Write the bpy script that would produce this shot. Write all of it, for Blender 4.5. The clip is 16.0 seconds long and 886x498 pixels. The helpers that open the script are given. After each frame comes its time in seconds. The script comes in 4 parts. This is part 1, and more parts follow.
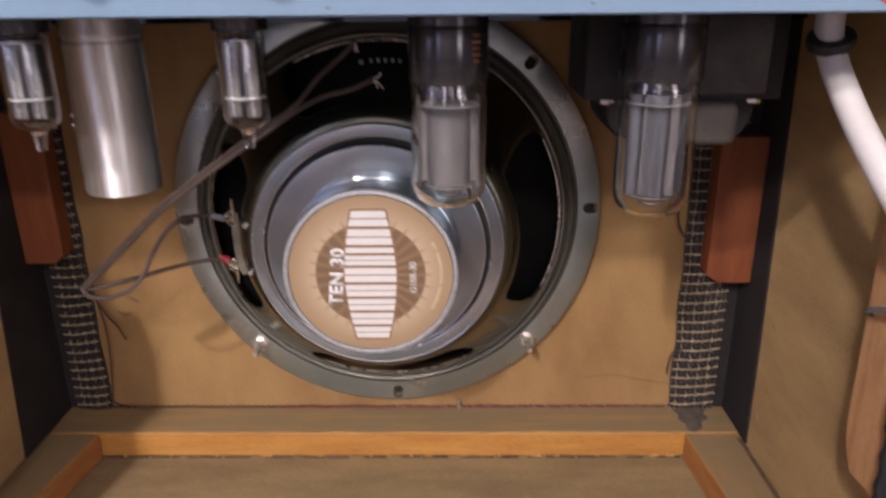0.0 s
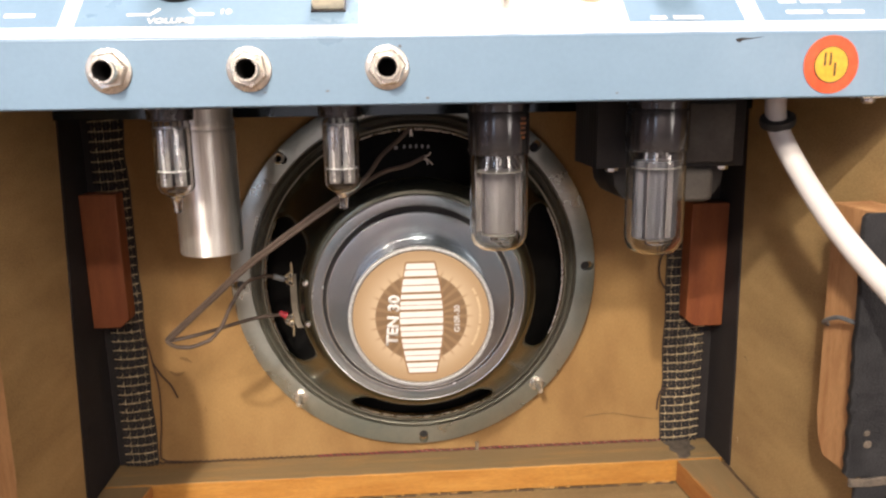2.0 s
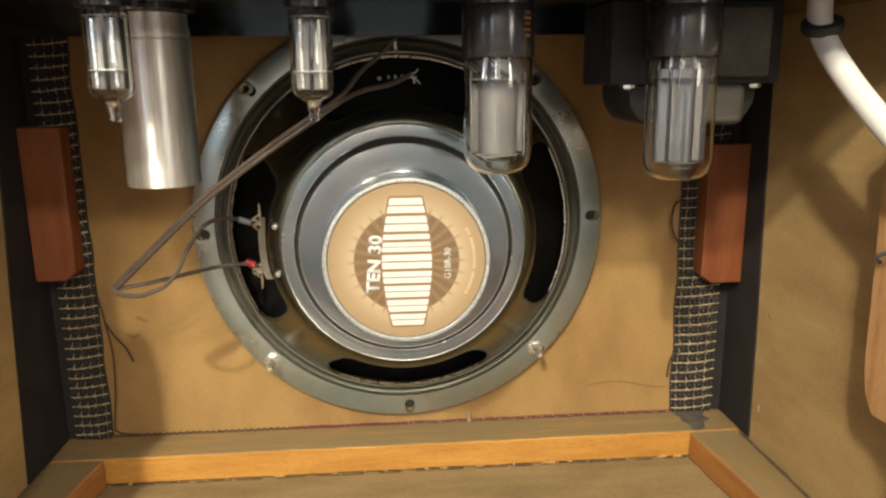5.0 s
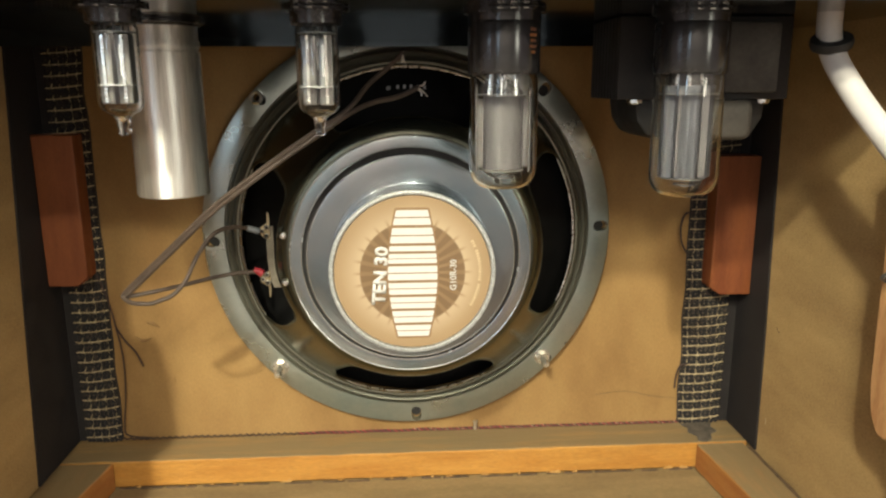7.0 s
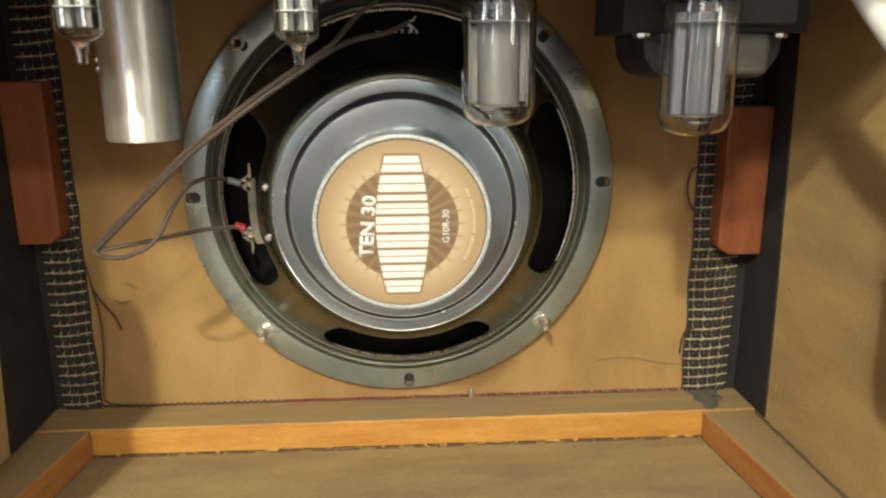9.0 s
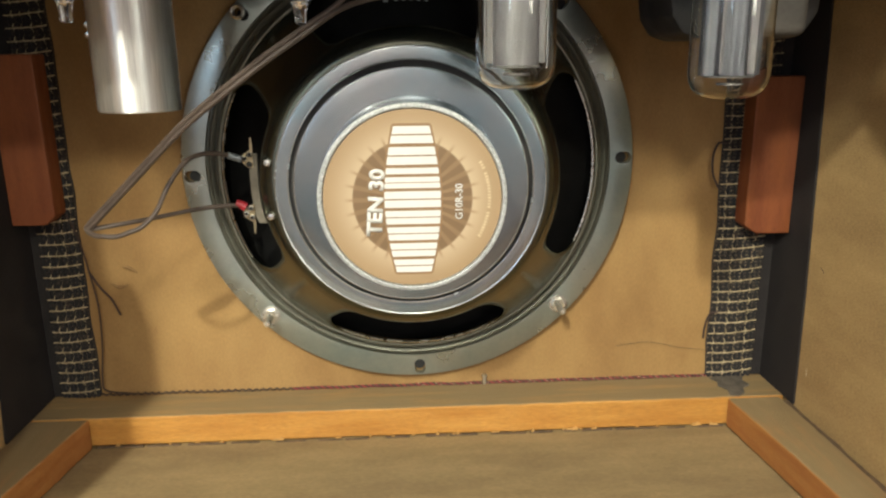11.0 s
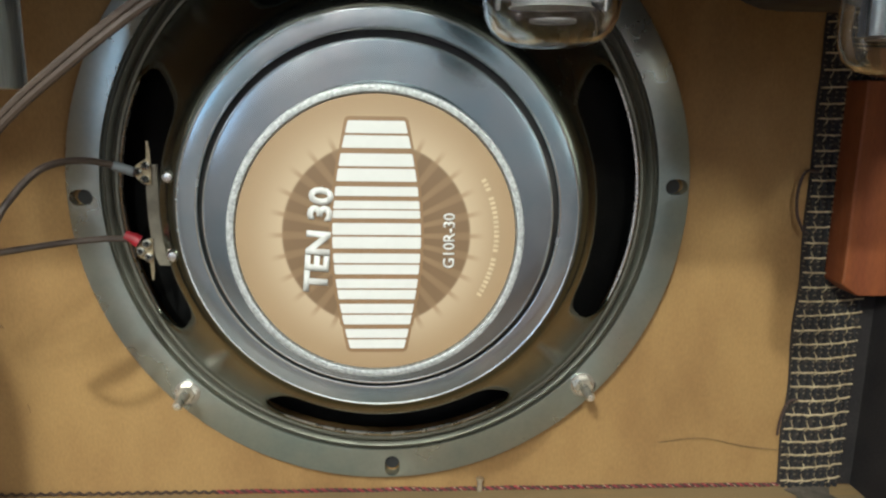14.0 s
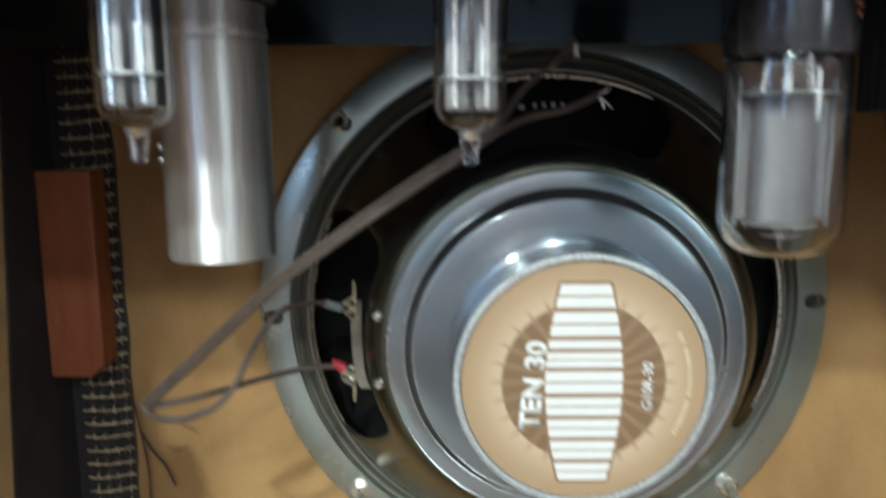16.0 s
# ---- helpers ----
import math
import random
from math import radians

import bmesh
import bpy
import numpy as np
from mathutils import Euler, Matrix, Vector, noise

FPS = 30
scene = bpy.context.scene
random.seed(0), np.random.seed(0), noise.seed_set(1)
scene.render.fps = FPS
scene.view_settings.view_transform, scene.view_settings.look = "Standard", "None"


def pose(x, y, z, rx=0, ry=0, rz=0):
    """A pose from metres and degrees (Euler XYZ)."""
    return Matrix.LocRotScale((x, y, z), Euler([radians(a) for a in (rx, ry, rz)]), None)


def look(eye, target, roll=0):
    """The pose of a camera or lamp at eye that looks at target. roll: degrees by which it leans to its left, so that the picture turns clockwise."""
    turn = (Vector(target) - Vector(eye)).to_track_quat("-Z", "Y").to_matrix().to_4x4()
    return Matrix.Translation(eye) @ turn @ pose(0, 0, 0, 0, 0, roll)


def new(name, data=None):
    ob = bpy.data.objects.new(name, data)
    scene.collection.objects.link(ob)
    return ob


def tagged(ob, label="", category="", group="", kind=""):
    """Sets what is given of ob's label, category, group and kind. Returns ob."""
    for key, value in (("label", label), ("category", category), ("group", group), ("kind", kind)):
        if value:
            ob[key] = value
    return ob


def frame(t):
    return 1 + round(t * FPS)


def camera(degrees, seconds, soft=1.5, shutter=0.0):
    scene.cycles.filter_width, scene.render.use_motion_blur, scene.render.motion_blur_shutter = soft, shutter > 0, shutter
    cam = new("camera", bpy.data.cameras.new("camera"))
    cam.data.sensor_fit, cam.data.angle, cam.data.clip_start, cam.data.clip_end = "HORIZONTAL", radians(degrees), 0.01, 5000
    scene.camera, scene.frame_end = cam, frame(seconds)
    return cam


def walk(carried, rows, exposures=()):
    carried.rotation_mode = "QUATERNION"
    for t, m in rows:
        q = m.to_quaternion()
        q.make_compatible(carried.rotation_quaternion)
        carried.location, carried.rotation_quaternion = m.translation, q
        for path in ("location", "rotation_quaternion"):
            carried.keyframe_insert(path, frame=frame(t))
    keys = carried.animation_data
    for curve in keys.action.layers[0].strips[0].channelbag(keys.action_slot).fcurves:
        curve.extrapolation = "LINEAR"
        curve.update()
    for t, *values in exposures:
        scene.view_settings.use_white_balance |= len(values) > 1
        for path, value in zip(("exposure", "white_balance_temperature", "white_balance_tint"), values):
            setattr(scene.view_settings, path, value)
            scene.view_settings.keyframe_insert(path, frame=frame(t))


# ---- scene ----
cam = camera(62.0, 16.0, soft=2.3, shutter=0.5)
PATH = [
    (0, (0.039, -0.431, 0.131), (0.014, 1.45, -0.549), -0.5),
    (0.5, (0.006, -0.455, 0.127), (0.002, 1.479, -0.384), 0.1),
    (1, (-0.016, -0.487, 0.142), (0.068, 1.452, -0.341), 0.9),
    (1.5, (-0.018, -0.498, 0.127), (0.12, 1.444, -0.331), 0.8),
    (2, (-0.014, -0.509, 0.127), (0.116, 1.442, -0.294), -0.9),
    (2.5, (-0.009, -0.496, 0.11), (0.13, 1.463, -0.267), -1.3),
    (2.9, (-0.011, -0.482, 0.095), (0.145, 1.48, -0.257), -1.2),
    (3, (-0.01, -0.481, 0.094), (0.136, 1.479, -0.274), -0.9),
    (3.5, (-0.012, -0.475, 0.086), (0.141, 1.478, -0.318), -0.5),
    (3.7, (-0.014, -0.473, 0.083), (0.141, 1.477, -0.335), -0.3),
    (5.8, (-0.01, -0.459, 0.088), (0.147, 1.482, -0.364), -0.8),
    (6, (-0.011, -0.461, 0.089), (0.128, 1.48, -0.374), -0.7),
    (6.5, (-0.011, -0.463, 0.097), (0.118, 1.48, -0.36), -0.5),
    (7, (-0.007, -0.462, 0.093), (0.114, 1.485, -0.348), -0.2),
    (7.5, (-0.011, -0.457, 0.085), (0.115, 1.485, -0.375), -0.0),
    (8, (-0.015, -0.455, 0.082), (0.107, 1.481, -0.402), -0.2),
    (8.5, (-0.01, -0.451, 0.079), (0.114, 1.485, -0.408), 0.2),
    (9, (-0.002, -0.442, 0.072), (0.118, 1.495, -0.412), -0.2),
    (9.2, (-0.001, -0.439, 0.067), (0.116, 1.499, -0.414), -0.0),
    (11.3, (-0.004, -0.421, 0.058), (0.092, 1.511, -0.451), -0.7),
    (11.5, (-0.005, -0.416, 0.054), (0.11, 1.516, -0.448), -0.9),
    (12, (-0.005, -0.354, 0.043), (0.115, 1.586, -0.428), -0.5),
    (12.5, (0.0, -0.31, 0.033), (0.116, 1.64, -0.395), 0.1),
    (13, (0.005, -0.301, 0.033), (0.117, 1.653, -0.381), 1.9),
    (13.5, (0.003, -0.307, 0.037), (0.105, 1.65, -0.361), 1.3),
    (14, (0.007, -0.309, 0.038), (0.119, 1.648, -0.361), 0.9),
    (14.5, (0.003, -0.319, 0.043), (0.133, 1.635, -0.362), 0.7),
    (15, (-0.011, -0.328, 0.042), (0.081, 1.63, -0.357), 0.2),
    (15.5, (-0.024, -0.336, 0.0495), (0.040, 1.625, -0.339), 0.4),
    (16, (-0.044, -0.331, 0.079), (-0.051, 1.645, -0.232), -0.3),
]
walk(cam, [(t, look(eye, target, roll)) for t, eye, target, roll in PATH],
     exposures=[(0.0, 0.50, 5770, 28), (0.5, 0.71, 6030, 21), (1.0, 0.85, 6310, 21), (2.0, 1.02, 6350, 18), (2.5, 1.06, 6360, 16), (3.5, 1.07, 6560, 9), (9.0, 1.02, 6290, 1),
                (11.5, 0.97, 5960, 2), (12.5, 0.82, 5780, 2), (14.0, 0.75, 5400, 0), (15.5, 0.84, 5120, -2), (16.0, 0.85, 5000, -1)])

# ---- world and lights ----
world = bpy.data.worlds.new("world")
world.use_nodes = True
scene.world = world
bg = world.node_tree.nodes["Background"]
bg.inputs["Color"].default_value = (0.9, 0.68, 0.68, 1)
bg.inputs["Strength"].default_value = 0.03


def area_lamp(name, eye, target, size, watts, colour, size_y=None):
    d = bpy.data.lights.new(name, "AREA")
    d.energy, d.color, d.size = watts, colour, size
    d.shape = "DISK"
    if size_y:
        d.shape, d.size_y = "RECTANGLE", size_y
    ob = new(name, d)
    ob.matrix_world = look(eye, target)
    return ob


def bulb(name, at, radius, watts, colour):
    d = bpy.data.lights.new(name, "POINT")
    d.energy, d.color, d.shadow_soft_size = watts, colour, radius
    ob = new(name, d)
    ob.location = at
    return ob


bulb("unseen_lamp", (-0.475, -1.45, 1.11), 0.028, 58.0, (1.0, 0.91, 0.72))
bulb("unseen_lamp", (-0.70, -2.20, 1.32), 0.110, 75.0, (1.0, 0.91, 0.72))
bulb("unseen_lamp", (0.05, -2.30, 1.38), 0.05, 37.0, (1.0, 0.91, 0.72))
# unseen light added behind the chassis to give the panel its glare
area_lamp("panel_glare_light", (0.06, 0.30, 0.80), (0.0, -0.17, 0.17), 0.22, 12.5, (1.0, 0.95, 0.90))
area_lamp("ceiling_lamp", (0.08, -0.42, 1.40), (0.04, -0.22, 0.12), 0.14, 3.2, (1.0, 0.94, 0.84))
# two blue windows, then a warm source added to brighten can and left wall
area_lamp("unseen_light", (-1.42, -3.04, 0.75), (0, 0, 0), 0.20, 3.0, (0.56, 0.75, 1.0), 1.45)
area_lamp("unseen_light", (-2.15, -1.55, 0.60), (0, 0, 0), 0.30, 2.4, (0.60, 0.78, 1.0), 1.1)
area_lamp("unseen_light", (1.85, -2.90, 0.50), (0, 0, 0), 0.60, 8.0, (1.0, 0.93, 0.80), 0.9)
# two fill bulbs added on the right to brighten the left wall
bulb("unseen_lamp", (0.72, -2.30, 1.36), 0.07, 8.0, (1.0, 0.93, 0.78))
bulb("unseen_lamp", (1.95, -1.35, 1.25), 0.07, 15.0, (1.0, 0.93, 0.78))


# ---- materials ----
def mat(name, a, b=None, rough=0.6, metal=0.0, scale=40.0, stretch=(1, 1, 1), fine=600.0, bump=0.15,
        mix_lo=0.35, mix_hi=0.65, dust=None, dust_amount=0.8, spec=0.5, wear=None, wear_lo=0.62, rough_var=0.12, grain_amount=0.15, brushed=0.0, brush_axis="Z", brush_turn=0.25):
    m = bpy.data.materials.new(name)
    m.use_nodes = True
    n, l = m.node_tree.nodes, m.node_tree.links
    p = n["Principled BSDF"]
    b = b or tuple(c * 0.75 for c in a)
    co = n.new("ShaderNodeTexCoord")
    mp = n.new("ShaderNodeMapping")
    mp.inputs["Scale"].default_value = stretch
    l.new(co.outputs["Object"], mp.inputs["Vector"])
    big = n.new("ShaderNodeTexNoise")
    big.inputs["Scale"].default_value, big.inputs["Detail"].default_value = scale, 6.0
    big.inputs["Roughness"].default_value = 0.6
    l.new(mp.outputs["Vector"], big.inputs["Vector"])
    small = n.new("ShaderNodeTexNoise")
    small.inputs["Scale"].default_value, small.inputs["Detail"].default_value = fine, 3.0
    l.new(mp.outputs["Vector"], small.inputs["Vector"])
    ramp = n.new("ShaderNodeMapRange")
    ramp.inputs["From Min"].default_value, ramp.inputs["From Max"].default_value = mix_lo, mix_hi
    l.new(big.outputs["Fac"], ramp.inputs["Value"])
    mix = n.new("ShaderNodeMix")
    mix.data_type = "RGBA"
    mix.inputs["A"].default_value, mix.inputs["B"].default_value = (*a, 1), (*b, 1)
    l.new(ramp.outputs["Result"], mix.inputs["Factor"])
    grain = n.new("ShaderNodeMix")
    grain.data_type, grain.blend_type = "RGBA", "MULTIPLY"
    gr = n.new("ShaderNodeMapRange")
    gr.inputs["From Min"].default_value, gr.inputs["From Max"].default_value = 0.3, 0.7
    gr.inputs["To Min"].default_value, gr.inputs["To Max"].default_value = 1 - grain_amount, 1 + 0.7 * grain_amount
    l.new(small.outputs["Fac"], gr.inputs["Value"])
    grain.inputs["Factor"].default_value = 1.0
    l.new(mix.outputs["Result"], grain.inputs["A"])
    l.new(gr.outputs["Result"], grain.inputs["B"])
    colour = grain.outputs["Result"]
    if wear:
        wn = n.new("ShaderNodeTexNoise")
        wn.inputs["Scale"].default_value, wn.inputs["Detail"].default_value = scale * 2.7, 8.0
        wn.inputs["Roughness"].default_value = 0.7
        l.new(co.outputs["Object"], wn.inputs["Vector"])
        wr = n.new("ShaderNodeMapRange")
        wr.inputs["From Min"].default_value, wr.inputs["From Max"].default_value = wear_lo, wear_lo + 0.06
        l.new(wn.outputs["Fac"], wr.inputs["Value"])
        wm = n.new("ShaderNodeMix")
        wm.data_type = "RGBA"
        l.new(wr.outputs["Result"], wm.inputs["Factor"])
        l.new(colour, wm.inputs["A"])
        wm.inputs["B"].default_value = (*wear, 1)
        colour = wm.outputs["Result"]
    if dust:
        geo = n.new("ShaderNodeNewGeometry")
        sep = n.new("ShaderNodeSeparateXYZ")
        l.new(geo.outputs["Normal"], sep.inputs["Vector"])
        dr = n.new("ShaderNodeMapRange")
        dr.inputs["From Min"].default_value, dr.inputs["From Max"].default_value = 0.5, 0.95
        dr.inputs["To Max"].default_value = dust_amount
        l.new(sep.outputs["Z"], dr.inputs["Value"])
        dn = n.new("ShaderNodeMath")
        dn.operation = "MULTIPLY"
        l.new(dr.outputs["Result"], dn.inputs[0])
        dg = n.new("ShaderNodeMapRange")
        dg.inputs["From Min"].default_value, dg.inputs["From Max"].default_value = 0.25, 0.5
        dg.inputs["To Min"].default_value = 0.5
        l.new(big.outputs["Fac"], dg.inputs["Value"])
        l.new(dg.outputs["Result"], dn.inputs[1])
        dm = n.new("ShaderNodeMix")
        dm.data_type = "RGBA"
        l.new(dn.outputs["Value"], dm.inputs["Factor"])
        l.new(colour, dm.inputs["A"])
        dm.inputs["B"].default_value = (*dust, 1)
        colour = dm.outputs["Result"]
    l.new(colour, p.inputs["Base Color"])
    rr = n.new("ShaderNodeMapRange")
    rr.inputs["From Min"].default_value, rr.inputs["From Max"].default_value = 0.3, 0.7
    rr.inputs["To Min"].default_value, rr.inputs["To Max"].default_value = max(rough - rough_var, 0.02), min(rough + rough_var, 1.0)
    l.new(big.outputs["Fac"], rr.inputs["Value"])
    l.new(rr.outputs["Result"], p.inputs["Roughness"])
    p.inputs["Metallic"].default_value = metal
    p.inputs["Specular IOR Level"].default_value = spec
    if brushed:
        tg = n.new("ShaderNodeTangent")
        tg.direction_type, tg.axis = "RADIAL", brush_axis
        l.new(tg.outputs["Tangent"], p.inputs["Tangent"])
        p.inputs["Anisotropic"].default_value = brushed
        p.inputs["Anisotropic Rotation"].default_value = brush_turn
    if bump:
        bn = n.new("ShaderNodeBump")
        bn.inputs["Strength"].default_value, bn.inputs["Distance"].default_value = bump, 0.0006
        l.new(small.outputs["Fac"], bn.inputs["Height"])
        l.new(bn.outputs["Normal"], p.inputs["Normal"])
    return m


def clear_glass(name, tint):
    m = bpy.data.materials.new(name)
    m.use_nodes = True
    p = m.node_tree.nodes["Principled BSDF"]
    p.inputs["Base Color"].default_value = (*tint, 1)
    p.inputs["Roughness"].default_value = 0.02
    p.inputs["IOR"].default_value = 1.47
    p.inputs["Transmission Weight"].default_value = 1.0
    return m


M_BAFFLE = mat("tan_fibreboard", (0.293, 0.176, 0.0605), (0.208, 0.115, 0.038), 0.8, scale=15, fine=900, bump=0.12, stretch=(1, 1, 0.5), grain_amount=0.10)
M_WALL = mat("brown_plywood", (0.402, 0.270, 0.115), (0.290, 0.185, 0.076), 0.75, scale=10, fine=500, bump=0.25, grain_amount=0.2, stretch=(1, 1, 3))
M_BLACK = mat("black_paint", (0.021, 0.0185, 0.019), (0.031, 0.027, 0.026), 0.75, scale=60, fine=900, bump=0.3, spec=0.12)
M_FLOOR = mat("dusty_floor_board", (0.247, 0.172, 0.077), (0.185, 0.126, 0.056), 0.85, scale=14, fine=420, bump=0.25, stretch=(1, 3, 1))
M_PINE = mat("sawn_orange_pine", (0.4378, 0.2131, 0.03744), (0.3456, 0.1469, 0.02016), 0.65, scale=16, fine=260, bump=0.8, grain_amount=0.2, stretch=(1, 8, 8),
             dust=(0.215, 0.155, 0.076), dust_amount=0.95)
M_PINE_SIDE = mat("sawn_orange_pine_lengthwise", (0.3456, 0.1498, 0.03744), (0.2765, 0.1037, 0.02304), 0.65, scale=16, fine=260, bump=0.5, stretch=(8, 1, 8),
                  dust=(0.215, 0.155, 0.076), dust_amount=0.95)
M_SCUFF = mat("bruised_fibreboard", (0.205, 0.118, 0.042), (0.150, 0.082, 0.030), 0.85, scale=160, fine=900, bump=0.3)
M_CHIP = mat("pale_torn_pine", (0.50, 0.30, 0.10), (0.36, 0.19, 0.05), 0.8, scale=200, fine=900, bump=0.4)
M_BLOCK = mat("red_stained_block", (0.1944, 0.05616, 0.01296), (0.1512, 0.03744, 0.00864), 0.6, scale=18, fine=350, bump=0.3, stretch=(6, 6, 1))
M_CLEAT = mat("knotty_pine", (0.4464, 0.2448, 0.108), (0.3024, 0.1332, 0.0504), 0.6, mix_lo=0.45, mix_hi=0.7, scale=22, fine=300, bump=0.35, stretch=(5, 5, 0.8))
M_TOLEX = mat("black_covering", (0.011, 0.0115, 0.013), (0.022, 0.0225, 0.024), 0.62, scale=120, fine=900, bump=0.9, spec=0.3, wear=(0.035, 0.030, 0.026), wear_lo=0.64)
# second tone of ring, flange and cover puts teal reflections into the colour
M_ZINC = mat("zinc_plated_steel", (0.45, 0.455, 0.455), (0.25, 0.335, 0.375), 0.19, metal=0.92, brushed=0.55, brush_axis="Y", scale=16, fine=500, bump=0.0, grain_amount=0.03, rough_var=0.04)
M_FLANGE = mat("zinc_plated_flange", (0.47, 0.475, 0.425), (0.29, 0.355, 0.35), 0.29, metal=0.85, scale=12, fine=500, bump=0.02, grain_amount=0.04, rough_var=0.05)
M_BASKET = mat("olive_zinc_basket", (0.1558, 0.1599, 0.1271), (0.1148, 0.1214, 0.09184), 0.24, metal=0.95, scale=14, fine=400, bump=0.02, grain_amount=0.04, rough_var=0.05)
M_RIDGE = mat("olive_pressed_steel", (0.1968, 0.1927, 0.1558), (0.1476, 0.1476, 0.1189), 0.42, metal=0.75, scale=14, fine=400, bump=0.02, grain_amount=0.05, rough_var=0.06)
M_POT = mat("brushed_zinc_cover", (0.375, 0.38, 0.385), (0.225, 0.29, 0.33), 0.19, metal=0.92, brushed=0.55, brush_axis="Y", scale=14, fine=700, bump=0.0, grain_amount=0.03, rough_var=0.03)
M_RIM = mat("rough_silver_rim", (0.5084, 0.5166, 0.5084), (0.2788, 0.287, 0.2788), 0.42, metal=0.6, scale=900, fine=1500, bump=0.7)
M_EDGE_GLINT = mat("zinc_edge_highlight", (0.72, 0.73, 0.72), (0.58, 0.60, 0.61), 0.24, metal=0.9, scale=40, fine=500, bump=0.0, grain_amount=0.03, rough_var=0.05)
M_CONE = mat("black_paper_cone", (0.006, 0.006, 0.006), (0.011, 0.0105, 0.010), 0.9, scale=80, fine=900, bump=0.3, spec=0.1)
M_ALU = mat("bare_aluminium_can", (0.96, 0.95, 0.91), (0.80, 0.80, 0.78), 0.46, metal=0.88, scale=22, fine=300, bump=0.03, stretch=(6, 6, 0.2), rough_var=0.07, brushed=0.92)
M_BLUE = mat("blue_hammer_paint", (0.16, 0.248, 0.336), (0.14, 0.224, 0.308), 0.38, scale=14, fine=500, bump=0.03, grain_amount=0.03,
             wear=(0.13, 0.16, 0.18), wear_lo=0.665)
# darkened copy of the chassis blue: shade under it is put into the colour
M_BLUE_SHADED = mat("shaded_blue_underside", (0.050, 0.066, 0.080), (0.036, 0.048, 0.058), 0.10, metal=0.85, scale=20, fine=300, bump=0.02, rough_var=0.03)
M_WHITE = mat("white_panel_print", (0.774, 0.774, 0.756), (0.72, 0.72, 0.702), 0.5, scale=80, fine=700, bump=0.0)
M_CREAM = mat("cream_knob_plastic", (0.702, 0.63, 0.468), (0.63, 0.558, 0.405), 0.35, scale=60, fine=500, bump=0.05)
M_BAKELITE = mat("black_phenolic", (0.015, 0.0145, 0.0155), (0.021, 0.020, 0.021), 0.24, brushed=0.7, scale=60, fine=500, bump=0.01, spec=0.75)
M_DARK = mat("dark_iron", (0.016, 0.015, 0.0145), (0.028, 0.025, 0.024), 0.6, metal=0.0, scale=70, fine=600, bump=0.2, spec=0.3)
M_COIL = mat("grey_paper_coil", (0.055, 0.048, 0.04), (0.036, 0.031, 0.027), 0.8, scale=50, fine=500, bump=0.2)
M_PLATE_BRIGHT = mat("bright_tube_plate", (0.22, 0.215, 0.21), (0.13, 0.127, 0.125), 0.36, brushed=0.7, metal=0.8, scale=40, fine=300, bump=0.02, stretch=(5, 5, 0.3), grain_amount=0.1)
M_PLATE = mat("grey_tube_plate", (0.080, 0.074, 0.074), (0.058, 0.053, 0.055), 0.45, metal=0.3, brushed=0.6, scale=60, fine=500, bump=0.02, grain_amount=0.04)
M_PLATE_DARK = mat("carbonised_tube_plate", (0.058, 0.060, 0.068), (0.032, 0.033, 0.040), 0.36, metal=0.5, brushed=0.7, stretch=(5, 5, 0.4), scale=60, fine=500, bump=0.05)
M_MICA = mat("mica_disc", (0.12, 0.115, 0.105), (0.09, 0.085, 0.08), 0.4, scale=90, fine=500, bump=0.05)
M_GETTER = mat("getter_film", (0.16, 0.14, 0.12), (0.05, 0.045, 0.04), 0.25, metal=0.9, scale=70, fine=400, bump=0.0)
M_STEEL = mat("bright_steel", (0.70, 0.69, 0.66), (0.55, 0.54, 0.51), 0.28, metal=1.0, scale=120, fine=700, bump=0.05)
M_NICKEL = mat("worn_nickel", (0.80, 0.76, 0.67), (0.66, 0.61, 0.52), 0.32, metal=0.9, scale=180, fine=700, bump=0.06)
M_HOLE = mat("dark_hole", (0.010, 0.0095, 0.0095), (0.016, 0.015, 0.015), 0.9, bump=0.0)
M_CORD = mat("white_rubber_cord", (0.6052, 0.5904, 0.5683), (0.5756, 0.5461, 0.5166), 0.42, scale=30, fine=500, bump=0.02, grain_amount=0.03)
M_LEAD = mat("brown_twin_lead", (0.0704, 0.0496, 0.0368), (0.048, 0.0328, 0.0248), 0.6, scale=80, fine=600, bump=0.05)
M_RUBBER = mat("black_rubber", (0.012, 0.012, 0.012), (0.02, 0.02, 0.02), 0.6, scale=80, fine=500, bump=0.05)
M_FIBRE = mat("tan_fibre_strip", (0.1408, 0.1216, 0.0896), (0.1088, 0.0928, 0.0672), 0.6, scale=80, fine=500, bump=0.05)
M_RED = mat("red_sleeve", (0.34, 0.018, 0.028), (0.22, 0.012, 0.02), 0.45, scale=80, fine=500, bump=0.05)
M_GREYSLEEVE = mat("grey_sleeve", (0.13, 0.14, 0.15), (0.09, 0.095, 0.10), 0.45, scale=80, fine=500, bump=0.05)
M_CLOTH = mat("black_grille_cloth", (0.018, 0.0145, 0.0145), (0.032, 0.026, 0.024), 0.9, scale=200, fine=1400, bump=0.8)
M_WARP = mat("dark_cloth_yarn", (0.012, 0.0105, 0.012), (0.065, 0.047, 0.034), 0.9, mix_lo=0.52, mix_hi=0.72, scale=330, fine=1800, bump=0.6)
M_WEFT = mat("straw_cloth_thread", (0.50, 0.40, 0.24), (0.27, 0.20, 0.11), 0.8, scale=300, fine=1500, bump=0.4)
M_FINE = mat("brown_fine_thread", (0.20, 0.155, 0.09), (0.07, 0.055, 0.04), 0.85, scale=300, fine=1500, bump=0.3)
